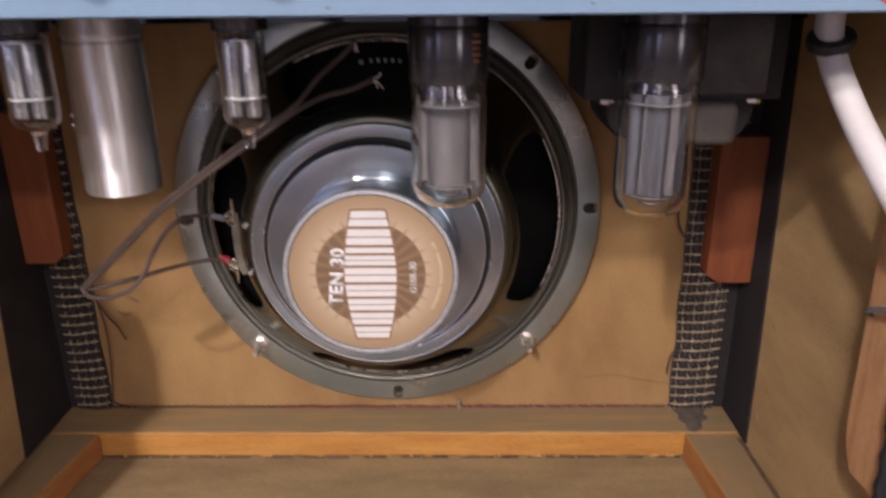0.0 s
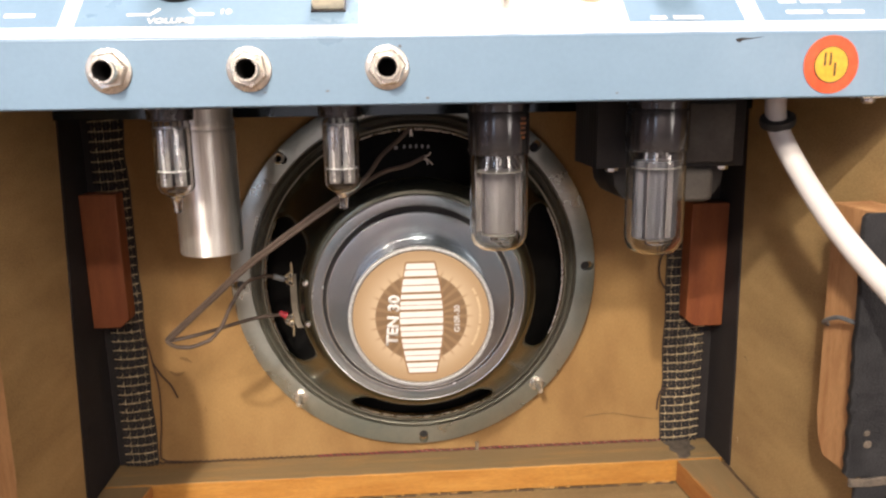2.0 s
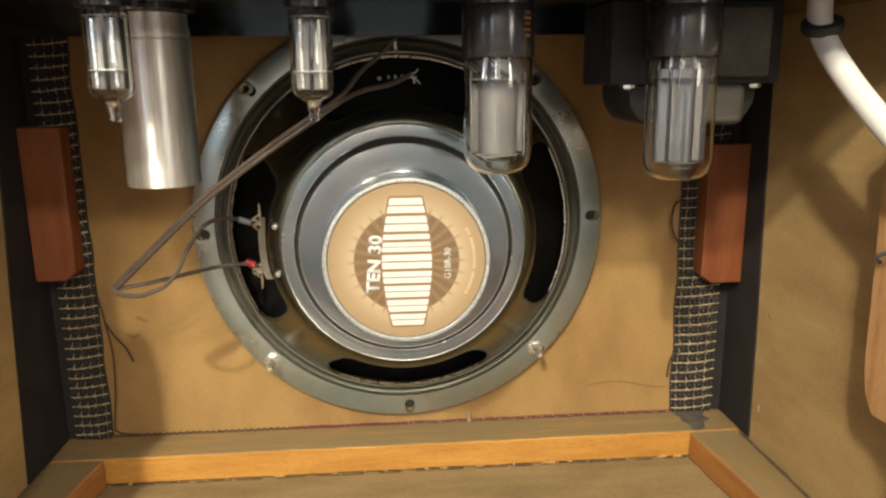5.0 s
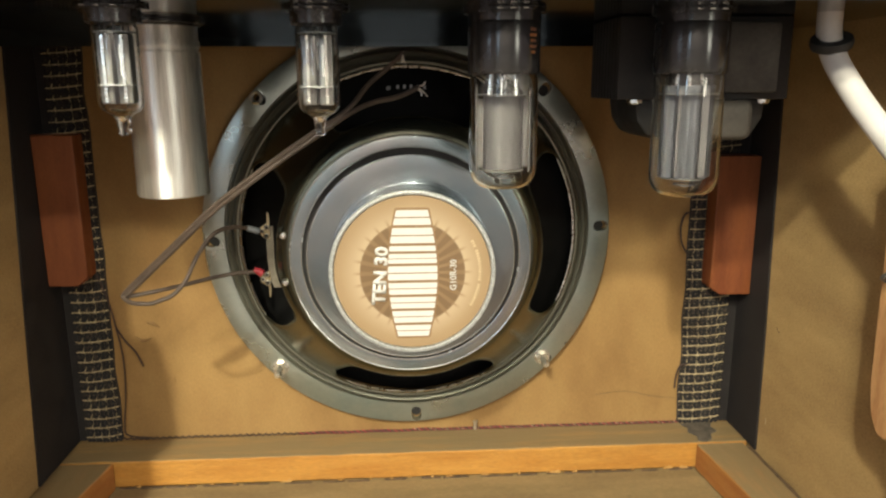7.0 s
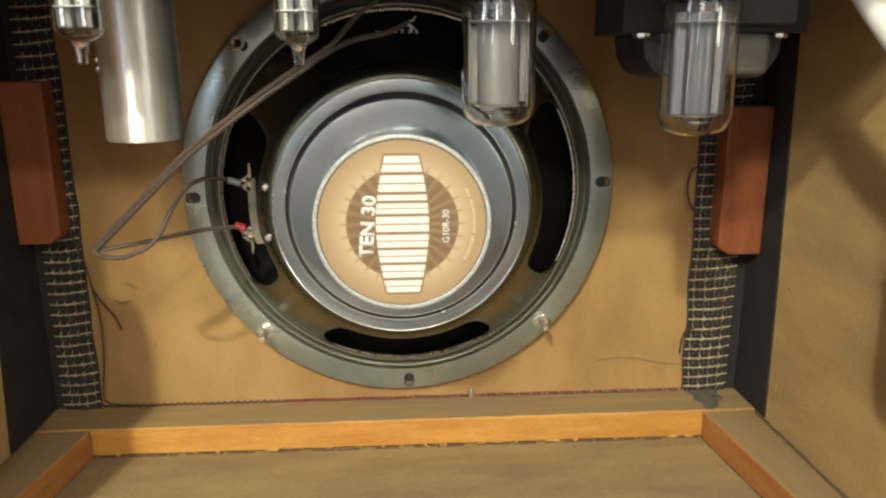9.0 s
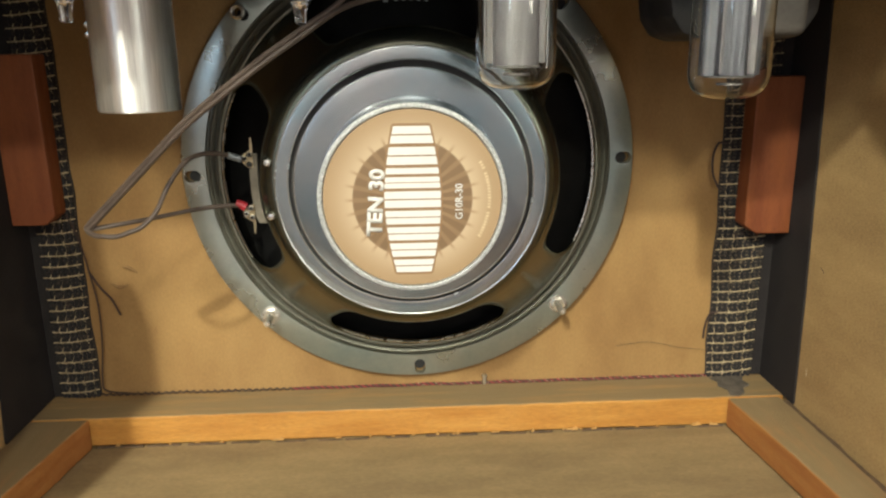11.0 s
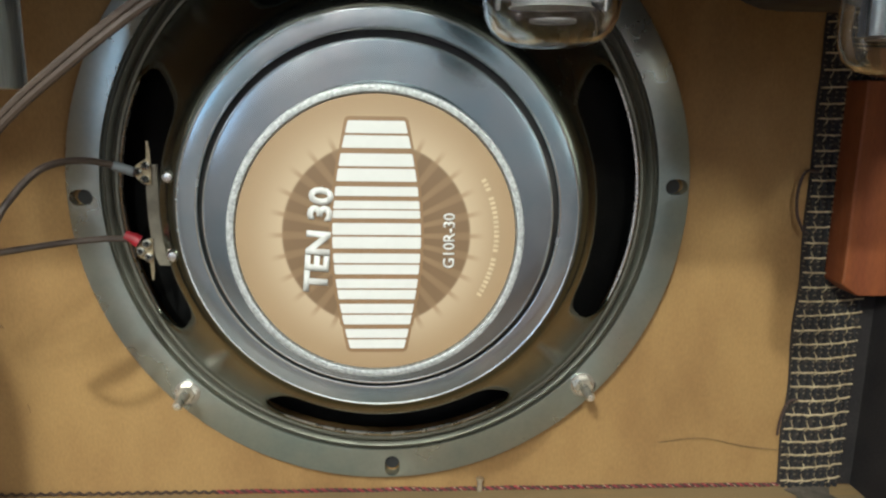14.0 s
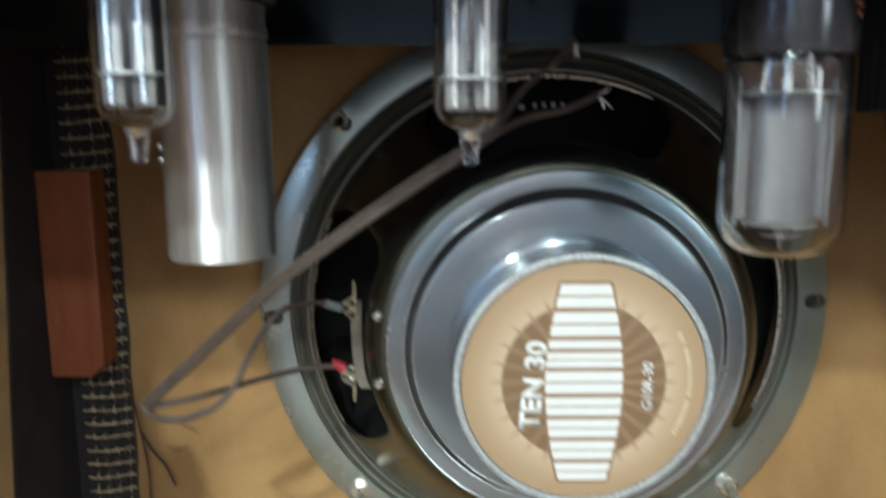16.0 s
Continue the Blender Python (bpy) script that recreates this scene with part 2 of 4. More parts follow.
M_THREAD = mat("dark_loose_thread", (0.035, 0.02, 0.016), (0.055, 0.032, 0.024), 0.85, scale=300, fine=1500, bump=0.3)
M_REDTHREAD = mat("red_braid_thread", (0.30, 0.03, 0.04), (0.10, 0.02, 0.03), 0.85, scale=300, fine=1500, bump=0.3)
M_ORANGE_INK = mat("faded_orange_ink", (0.26, 0.095, 0.022), (0.07, 0.03, 0.014), 0.5, scale=300, fine=900, bump=0.0)
M_CODE = mat("pale_code_print", (0.30, 0.30, 0.30), (0.2, 0.2, 0.2), 0.6, scale=300, fine=900, bump=0.0)
M_ORANGE = mat("orange_red_sticker", (0.512, 0.0768, 0.0128), (0.4608, 0.0576, 0.0096), 0.4, scale=90, fine=500, bump=0.02)
M_YELLOW = mat("yellow_sticker", (0.544, 0.3328, 0.0192), (0.512, 0.2944, 0.0128), 0.4, scale=90, fine=500, bump=0.02)
M_INK = mat("dark_brown_ink", (0.09, 0.05, 0.02), (0.075, 0.04, 0.016), 0.6, scale=90, fine=500, bump=0.0)
M_PRINT = mat("white_print", (0.56, 0.55, 0.52), (0.53, 0.52, 0.49), 0.5, scale=30, fine=500, bump=0.0, grain_amount=0.02)
M_OUTLINE = mat("brown_print", (0.21, 0.125, 0.06), (0.19, 0.115, 0.055), 0.5, scale=30, fine=500, bump=0.0, grain_amount=0.02)
M_BRASS = mat("dull_brass", (0.40, 0.33, 0.21), (0.28, 0.23, 0.14), 0.36, metal=0.85, scale=200, fine=900, bump=0.08)
M_DIRT = mat("brown_dirt", (0.13, 0.078, 0.040), (0.055, 0.036, 0.022), 0.95, scale=260, fine=1200, bump=0.8)
M_LINT = mat("grey_lint", (0.115, 0.092, 0.068), (0.055, 0.045, 0.036), 0.95, scale=160, fine=1200, bump=0.8)
M_PALE = mat("pale_print", (0.528, 0.416, 0.264), (0.48, 0.368, 0.224), 0.5, scale=90, fine=500, bump=0.0)
M_TABLE = mat("brown_wood", (0.15, 0.10, 0.065), (0.11, 0.07, 0.045), 0.5, scale=8, fine=200, bump=0.1, stretch=(1, 6, 6))
M_ROOM = mat("grey_room_paint", (0.19, 0.16, 0.19), (0.17, 0.145, 0.17), 0.8, scale=3, fine=60, bump=0.1)
M_BOUNCE = mat("pale_bounce_surface", (0.345, 0.315, 0.34), (0.31, 0.285, 0.305), 0.85, scale=3, fine=60, bump=0.1)
M_GLASS = clear_glass("tube_glass", (0.97, 0.97, 0.95))


def label_material():
    """Tan paper print with a dark disc and light rays."""
    m = bpy.data.materials.new("tan_speaker_label")
    m.use_nodes = True
    n, l = m.node_tree.nodes, m.node_tree.links
    p = n["Principled BSDF"]

    def math_node(op, a, b=None):
        k = n.new("ShaderNodeMath")
        k.operation = op
        for i, v in ((0, a), (1, b)):
            if v is None:
                continue
            if isinstance(v, (int, float)):
                k.inputs[i].default_value = v
            else:
                l.new(v, k.inputs[i])
        return k.outputs["Value"]

    def step(v, lo, hi, a=0.0, b=1.0):
        k = n.new("ShaderNodeMapRange")
        k.interpolation_type = "SMOOTHSTEP"
        for key, val in (("From Min", lo), ("From Max", hi), ("To Min", a), ("To Max", b)):
            k.inputs[key].default_value = val
        l.new(v, k.inputs["Value"])
        return k.outputs["Result"]

    def blend(f, a, b):
        k = n.new("ShaderNodeMix")
        k.data_type = "RGBA"
        l.new(f, k.inputs["Factor"])
        for key, v in (("A", a), ("B", b)):
            if isinstance(v, tuple):
                k.inputs[key].default_value = (*v, 1)
            else:
                l.new(v, k.inputs[key])
        return k.outputs["Result"]

    co = n.new("ShaderNodeTexCoord")
    sep = n.new("ShaderNodeSeparateXYZ")
    l.new(co.outputs["Object"], sep.inputs["Vector"])
    x, z = sep.outputs["X"], sep.outputs["Z"]
    r = math_node("SQRT", math_node("ADD", math_node("MULTIPLY", x, x), math_node("MULTIPLY", z, z)))
    ang = math_node("ARCTAN2", z, x)
    ray = step(math_node("COSINE", math_node("MULTIPLY", ang, 28.0)), -0.2, 0.9)
    ray2 = step(math_node("COSINE", math_node("MULTIPLY", ang, 28.0)), 0.55, 1.0)
    paper = blend(step(r, 0.0225, 0.039), (0.42, 0.326, 0.212), (0.275, 0.188, 0.102))
    disc = blend(math_node("MULTIPLY", ray, step(r, 0.006, 0.0255, 0.75, 0.35)), (0.144, 0.0896, 0.0448), (0.256, 0.168, 0.0896))
    inner = blend(step(r, 0.0259, 0.0268), disc, paper)
    out = blend(math_node("MULTIPLY", ray2, math_node("MULTIPLY", step(r, 0.0258, 0.0264), step(r, 0.0264, 0.0312, 0.6, 0.0))), inner, (0.2, 0.12, 0.06))
    l.new(out, p.inputs["Base Color"])
    p.inputs["Roughness"].default_value = 0.42
    return m


M_LABEL = label_material()


# ---- mesh helpers ----
def part(name, bm, material, parent=None, label="", smooth=False, crease=38):
    me = bpy.data.meshes.new(name)
    bmesh.ops.recalc_face_normals(bm, faces=bm.faces)
    bm.to_mesh(me)
    bm.free()
    me.materials.append(material)
    if smooth:
        me.polygons.foreach_set("use_smooth", [True] * len(me.polygons))
        me.set_sharp_from_angle(angle=radians(crease))
    ob = new(name, me)
    if parent:
        ob.parent = parent
    if label:
        ob["label"] = label
    return ob


def thing(name, at, label, category, group="", kind=""):
    e = new(name)
    e.empty_display_size = 0.01
    e.location = at
    return tagged(e, label, category, group, kind)


def box(x0, x1, y0, y1, z0, z1, bevel=0.0, segs=2, bm=None):
    bm = bm or bmesh.new()
    v = [bm.verts.new((x, y, z)) for x in (x0, x1) for y in (y0, y1) for z in (z0, z1)]
    fs = [bm.faces.new([v[i] for i in q]) for q in ((0, 1, 3, 2), (4, 6, 7, 5), (0, 4, 5, 1), (2, 3, 7, 6), (0, 2, 6, 4), (1, 5, 7, 3))]
    if bevel:
        bmesh.ops.bevel(bm, geom=list({e for f in fs for e in f.edges}), offset=bevel, segments=segs, affect="EDGES", profile=0.5)
    return bm


def prism(outline, axis, a, b, bevel=0.0, segs=2):
    """An outline of (u, v) pushed along an axis from a to b. x: (y, z); y: (x, z); z: (x, y)."""
    bm = bmesh.new()

    def place(u, v, w):
        return {"x": (w, u, v), "y": (u, w, v), "z": (u, v, w)}[axis]
    lo = [bm.verts.new(place(u, v, a)) for u, v in outline]
    hi = [bm.verts.new(place(u, v, b)) for u, v in outline]
    k = len(outline)
    bm.faces.new(lo), bm.faces.new(hi[::-1])
    for i in range(k):
        bm.faces.new((lo[i], lo[(i + 1) % k], hi[(i + 1) % k], hi[i]))
    if bevel:
        bmesh.ops.recalc_face_normals(bm, faces=bm.faces)
        bmesh.ops.bevel(bm, geom=list(bm.edges), offset=bevel, segments=segs, affect="EDGES", profile=0.5)
    return bm


def lathe(profile, segs=64, axis="y", centre=(0, 0, 0), bm=None, start=0.0):
    """profile: (radius, height along the axis)."""
    bm = bm or bmesh.new()
    rings = []
    for r, h in profile:
        if r < 1e-6:
            ring = [bm.verts.new(centre[:0] + ((centre[0], centre[1] + h, centre[2]) if axis == "y" else (centre[0], centre[1], centre[2] + h)))]
        else:
            ring = []
            for i in range(segs):
                a = start + 2 * math.pi * i / segs
                c, s = r * math.cos(a), r * math.sin(a)
                ring.append(bm.verts.new((centre[0] + c, centre[1] + h, centre[2] + s) if axis == "y" else (centre[0] + c, centre[1] + s, centre[2] + h)))
        rings.append(ring)
    for p, q in zip(rings, rings[1:]):
        for i in range(segs):
            j = (i + 1) % segs
            vs = [p[i % len(p)], p[j % len(p)], q[j % len(q)], q[i % len(q)]]
            vs = list(dict.fromkeys(vs))
            if len(vs) > 2:
                bm.faces.new(vs)
    return bm


def spline(points, steps=8):
    """Catmull-Rom through the points."""
    p = [Vector(q) for q in points]
    p = [2 * p[0] - p[1], *p, 2 * p[-1] - p[-2]]
    out = []
    for i in range(1, len(p) - 2):
        for k in range(steps):
            t = k / steps
            a, b, c, d = p[i - 1:i + 3]
            out.append(0.5 * (2 * b + (c - a) * t + (2 * a - 5 * b + 4 * c - d) * t * t + (3 * b - a - 3 * c + d) * t ** 3))
    return [*out, p[-2]]


def sweep(path, radius, sides=8, bm=None, wide=1.0):
    bm = bm or bmesh.new()
    path = [Vector(p) for p in path]
    rings = []
    side = None
    for i, p in enumerate(path):
        d = (path[min(i + 1, len(path) - 1)] - path[max(i - 1, 0)]).normalized()
        if side is None:
            side = d.orthogonal().normalized()
        side = (side - d * side.dot(d)).normalized()
        up = d.cross(side)
        r = radius(i / (len(path) - 1)) if callable(radius) else radius
        rings.append([bm.verts.new(p + r * (math.cos(2 * math.pi * k / sides) * side * wide + math.sin(2 * math.pi * k / sides) * up)) for k in range(sides)])
    for a, b in zip(rings, rings[1:]):
        for k in range(sides):
            bm.faces.new((a[k], a[(k + 1) % sides], b[(k + 1) % sides], b[k]))
    bm.faces.new(rings[0]), bm.faces.new(rings[-1][::-1])
    return bm


def plate_with_holes(outline, holes, axis, a, b):
    """A flat plate, its outline and round or other holes given as loops of (u, v), from a to b along an axis."""
    bm = bmesh.new()

    def place(u, v, w):
        return {"x": (w, u, v), "y": (u, w, v), "z": (u, v, w)}[axis]
    edges = []
    for loop in (outline, *holes):
        vs = [bm.verts.new(place(u, v, a)) for u, v in loop]
        edges += [bm.edges.new((vs[i], vs[(i + 1) % len(vs)])) for i in range(len(vs))]
    bmesh.ops.triangle_fill(bm, edges=edges, use_beauty=True)
    made = bmesh.ops.extrude_face_region(bm, geom=list(bm.faces))
    shift = Vector(place(0, 0, b)) - Vector(place(0, 0, a))
    bmesh.ops.translate(bm, vec=shift, verts=[g for g in made["geom"] if isinstance(g, bmesh.types.BMVert)])
    return bm


def circle(r, k, cx=0.0, cy=0.0):
    return [(cx + r * math.cos(2 * math.pi * i / k), cy + r * math.sin(2 * math.pi * i / k)) for i in range(k)]


def lettering(words, length, height, m, extrude=0.0001, bold=0.03):
    """Words in the built-in font as a mesh of that length and height, placed by the matrix m."""
    c = bpy.data.curves.new("words", "FONT")
    c.body, c.size, c.resolution_u, c.offset = words, 1.0, 3, bold
    ob = new("words", c)
    dg = bpy.context.evaluated_depsgraph_get()
    me = bpy.data.meshes.new_from_object(ob.evaluated_get(dg))
    bm = bmesh.new()
    bm.from_mesh(me)
    xs, ys = [v.co.x for v in bm.verts], [v.co.y for v in bm.verts]
    fit = Matrix.Diagonal((length / (max(xs) - min(xs)), height / (max(ys) - min(ys)), 1, 1)) @ Matrix.Translation((-(max(xs) + min(xs)) / 2, -(max(ys) + min(ys)) / 2, 0))
    made = bmesh.ops.extrude_face_region(bm, geom=list(bm.faces))
    bmesh.ops.translate(bm, vec=(0, 0, extrude), verts=[g for g in made["geom"] if isinstance(g, bmesh.types.BMVert)])
    bmesh.ops.transform(bm, matrix=m @ fit, verts=bm.verts)
    bpy.data.objects.remove(ob)
    bpy.data.curves.remove(c)
    bpy.data.meshes.remove(me)
    return bm


# ---- the room ----
def structure(name, bm, material, label, category, smooth=False):
    return tagged(part(name, bm, material, None, "", smooth), label, category, "", "structure")


structure("room_floor", box(-2.2, 2.2, -3.2, 2.2, -0.94, -0.92), M_TABLE, "plain brown wooden floor of the room", "floor")
structure("room_ceiling", box(-2.2, 2.2, -3.2, 2.2, 1.5, 1.52), M_ROOM, "plain grey ceiling of the room", "ceiling")
structure("wall_west", box(-2.22, -2.2, -3.2, 2.2, -0.92, 1.5), M_ROOM, "plain grey room wall", "wall")
structure("wall_east", box(2.2, 2.22, -3.2, 2.2, -0.92, 1.5), M_ROOM, "plain grey room wall", "wall")
structure("wall_north", box(-2.2, 2.2, 2.2, 2.22, -0.92, 1.5), M_ROOM, "plain grey room wall", "wall")
# unseen wall behind the camera, kept pale as a reflector for the metals
structure("wall_south", box(-2.2, 2.2, -3.22, -3.2, -0.92, 1.5), M_BOUNCE, "unseen pale grey wall added to bounce light", "wall")
table = thing("table", (0, 0, -0.92), "plain brown wooden table under the amplifier", "table")
part("tabletop", box(-0.6, 0.6, -0.45, 0.45, 0.700, 0.7438, 0.004), M_TABLE, table)
for x in (-0.54, 0.54):
    for y in (-0.39, 0.39):
        part("leg", box(x - 0.03, x + 0.03, y - 0.03, y + 0.03, 0.0, 0.6998, 0.003), M_TABLE, table)

# ---- the cabinet ----
WX, FLOOR_Z, BACK = 0.22, -0.156, -0.200
cab = thing("amplifier_cabinet", (0, 0, 0), "open-backed wooden guitar amplifier cabinet with brown inside", "amplifier cabinet")
part("side_panel", box(-WX - 0.018, -WX, BACK, 0.03, FLOOR_Z - 0.018, 0.24, 0.001), M_WALL, cab)
part("side_panel", box(WX, WX + 0.018, BACK, 0.03, FLOOR_Z - 0.018, 0.24, 0.001), M_WALL, cab)
part("bottom_panel", box(-WX + 0.0002, WX - 0.0002, BACK, 0.03, FLOOR_Z - 0.018, FLOOR_Z), M_FLOOR, cab, "dusty brown bottom board")
part("top_panel", box(-WX + 0.0002, WX - 0.0002, -0.115, 0.03, 0.222, 0.24, 0.001), M_WALL, cab)
BAFFLE_BOTTOM = -0.1372
bm = plate_with_holes([(-WX + 0.0005, BAFFLE_BOTTOM - 0.018), (WX - 0.0005, BAFFLE_BOTTOM - 0.018), (WX - 0.0005, 0.2218), (-WX + 0.0005, 0.2218)],
                      [circle(0.110, 72)], "y", 0.0, 0.0125)
part("baffle_board", bm, M_BAFFLE, cab, "tan fibreboard baffle with a round speaker cutout")
part("front_cloth", box(-WX + 0.001, WX - 0.001, 0.0127, 0.0142, -0.15, 0.22), M_CLOTH, cab, "black woven front grille cloth")

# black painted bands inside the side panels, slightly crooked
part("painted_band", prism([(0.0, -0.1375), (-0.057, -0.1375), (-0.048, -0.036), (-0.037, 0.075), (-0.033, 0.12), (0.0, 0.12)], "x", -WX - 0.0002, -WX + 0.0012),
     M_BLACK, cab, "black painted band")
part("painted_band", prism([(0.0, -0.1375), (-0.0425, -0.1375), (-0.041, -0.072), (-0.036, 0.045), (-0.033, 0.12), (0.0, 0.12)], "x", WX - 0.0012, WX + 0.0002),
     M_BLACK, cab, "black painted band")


def rough_bar(x0, x1, y0, y1, z0, z1, along, cuts, wobble, seed, bevel=0.0012):
    """A sawn bar with slightly uneven edges."""
    rnd = random.Random(seed)
    bm = box(x0, x1, y0, y1, z0, z1, bevel, 2)
    ax = 0 if along == "x" else 1
    lo, hi = (x0, x1) if along == "x" else (y0, y1)
    for i in range(1, cuts):
        co = [0, 0, 0]
        no = [0, 0, 0]
        co[ax], no[ax] = lo + (hi - lo) * i / cuts, 1
        bmesh.ops.bisect_plane(bm, geom=[*bm.verts, *bm.edges, *bm.faces], plane_co=co, plane_no=no)
    for v in bm.verts:
        k = noise.noise(Vector((v.co[ax] * 90, seed * 7.1, 0)))
        k2 = noise.noise(Vector((v.co[ax] * 25, seed * 3.3, 5)))
        if v.co.z > (z0 + z1) / 2:
            v.co.z += wobble * 0.4 * k
        v.co[1 - ax] += wobble * (k + k2) * (0.6 if v.co.z < (z0 + z1) / 2 else 0.3)
    return bm


part("batten", rough_bar(-WX + 0.0005, WX - 0.0005, -0.031, -0.0008, FLOOR_Z + 0.0011, BAFFLE_BOTTOM, "x", 120, 0.0008, 1), M_PINE, cab, "rough sawn orange pine batten with dust on top")
def tapered(bm, inner_front, inner_back):
    """Slants the inner side of a side batten."""
    for v in bm.verts:
        if abs(v.co.x) < abs(inner_front) + 0.004:
            k = (v.co.y + 0.0318) / (BACK + 0.0338)
            v.co.x += (inner_back - inner_front) * k
    return bm


part("batten", tapered(rough_bar(-WX + 0.0005, -0.186, BACK + 0.002, -0.0318, FLOOR_Z + 0.0003, BAFFLE_BOTTOM - 0.0001, "y", 36, 0.0008, 2), -0.186, -0.208), M_PINE_SIDE, cab, "orange pine batten along the side, dusty on top")
part("batten", tapered(rough_bar(0.185, WX - 0.0034, BACK + 0.002, -0.0318, FLOOR_Z + 0.0010, BAFFLE_BOTTOM - 0.0001, "y", 36, 0.0008, 3), 0.185, 0.198), M_PINE_SIDE, cab, "orange pine batten along the side, dusty on top")

# dirt gathered in the seams; the panel strip also paints the gap's shade
part("dark_seam", rough_bar(WX - 0.0036, WX - 0.0002, BACK + 0.004, -0.036, FLOOR_Z + 0.002, BAFFLE_BOTTOM - 0.0008, "y", 80, 0.0014, 5, 0.0003), M_DIRT, cab, "dark dirt and painted gap shade in the seam along the panel")
rnd = random.Random(23)
x = -0.184
while x < 0.182:
    w = rnd.uniform(0.006, 0.028)
    part("dark_seam", rough_bar(x, min(x + w, 0.184), -0.0318, -0.0303, FLOOR_Z - 0.0002, FLOOR_Z + rnd.uniform(0.0004, 0.0011), "x", 12, 0.0008, rnd.randint(1, 900), 0.0002), M_DIRT, cab, "dark dirt at the foot of the batten")
    x += w + rnd.uniform(0.001, 0.010)
for k in range(34):
    x, w, h = rnd.uniform(-0.18, 0.18), rnd.uniform(0.0012, 0.0042), rnd.uniform(0.0008, 0.0024)
    chip = [(x, FLOOR_Z + 0.0012), (x + w, FLOOR_Z + 0.0012), (x + w * rnd.uniform(0.6, 1.1), FLOOR_Z + 0.0012 + 0.5 * h), (x + w * rnd.uniform(0.3, 0.8), FLOOR_Z + 0.0012 + h), (x + w * 0.15, FLOOR_Z + 0.0012 + 0.4 * h)]
    part("wood_chip", prism(chip, "y", -0.0312 - rnd.uniform(0.0003, 0.0009), -0.0306), M_CHIP, cab, "pale torn splinter of the batten")

# glue blocks that hold the baffle
part("corner_block", prism([(-WX + 0.0014, -0.027), (-0.201, -0.027), (-0.195, -0.022), (-0.195, 0.064), (-WX + 0.0014, 0.064)], "y", -0.018, -0.0035, 0.0008), M_BLOCK, cab,
     "reddish stained wooden corner block")
part("corner_block", prism([(WX - 0.0014, -0.041), (0.199, -0.041), (0.192, -0.036), (0.192, 0.048), (WX - 0.0014, 0.048)], "y", -0.018, -0.0035, 0.0008), M_BLOCK, cab,
     "reddish stained wooden corner block")


# pine cleats at the open back
def cleat(sign, z0, z1, split=False):
    a, b = 0.200, WX - 0.0003
    front = [(-0.178, z0), (-0.172, z0 + 0.008), (-0.1695, z0 + 0.02), (-0.1665, z1 - 0.002), (-0.1665, z1), (-0.1998, z1)]
    notch = [(-0.1998, 0.037), (-0.1958, 0.034), (-0.1934, 0.018), (-0.1937, -0.004), (-0.1966, -0.030), (-0.1998, -0.032)] if split else []
    ob = part("back_cleat", prism(front + notch + [(-0.1998, z0 + 0.001)], "x", a * sign, b * sign, 0.0008), M_CLEAT, cab, "knotty pine cleat for the missing back")
    if split:
        part("splinter", prism([(-0.1996, 0.035), (-0.1969, 0.032), (-0.1949, 0.017), (-0.1951, -0.004), (-0.1975, -0.028), (-0.1996, -0.030)], "x", (a + 0.0004) * sign, b * sign, 0.0004),
             M_CLEAT, ob, "splinter split off along the back edge")
    return ob


right_cleat = cleat(1, -0.058, 0.071, True)
cleat(-1, -0.075, 0.068)
# leathercloth folded over the back edge, worn ragged along the cleat and torn at its foot
rnd = random.Random(41)
ragged = [(0.1950 + 0.0012 * k / 30 - 0.0022 * (1 - k / 30) + 0.0007 * rnd.uniform(-1, 1), -0.0545 + 0.124 * (1 - k / 30)) for k in range(31)]
outline = [(0.2193, 0.0712), (0.1945, 0.0712)] + ragged + [(0.1985, -0.0570), (0.2030, -0.0562), (0.2080, -0.0585), (0.2193, -0.0575)]
part("edge_covering", prism(outline, "y", BACK - 0.0036, BACK - 0.0003, 0.0005), M_TOLEX, cab, "black leathercloth worn ragged along the cleat")
part("torn_lining", rough_bar(0.1975, 0.2185, BACK - 0.0046, BACK - 0.0028, -0.0605, -0.0562, "x", 24, 0.0016, 17, 0.0006), M_LINT, cab, "frayed grey lining at the tear")
part("edge_covering", box(0.2018, 0.2192, BACK - 0.0032, BACK - 0.0003, FLOOR_Z - 0.018, -0.0590, 0.0010), M_TOLEX, cab, "black leathercloth over the back edge")
part("edge_covering", box(0.2196, WX + 0.0195, BACK - 0.0035, BACK - 0.0003, FLOOR_Z - 0.018, 0.24, 0.0010), M_TOLEX, cab, "black leathercloth over the back edge")
for x, z, r in ((0.2042, -0.0335, 0.0016), (0.2052, -0.0392, 0.0021), (0.2022, 0.048, 0.0012)):
    part("worn_spot", lathe([(r, 0.0), (r * 0.8, -0.0004), (0.0, -0.0005)], 9, "y", (x, BACK - 0.0036, z)), M_LINT, cab, "brown spot where the covering has worn through")
part("edge_covering", box(-WX - 0.0195, -0.2205, BACK - 0.0035, BACK - 0.0003, FLOOR_Z - 0.018, 0.24, 0.0012), M_TOLEX, cab, "black leathercloth over the back edge")
part("side_covering", box(WX + 0.0182, WX + 0.0195, BACK, 0.03, FLOOR_Z - 0.018, 0.24), M_TOLEX, cab)
part("side_covering", box(-WX - 0.0195, -WX - 0.0182, BACK, 0.03, FLOOR_Z - 0.018, 0.24), M_TOLEX, cab)
staple = sweep(spline([(0.2005, -0.172, 0.010), (0.1965, -0.174, 0.012), (0.195, -0.180, 0.0155), (0.1955, -0.187, 0.0185), (0.1965, -0.194, 0.019), (0.1995, -0.199, 0.018)]), 0.0011, 8)
part("bent_nail", staple, M_GREYSLEEVE, right_cleat, "bent rusty nail", True)


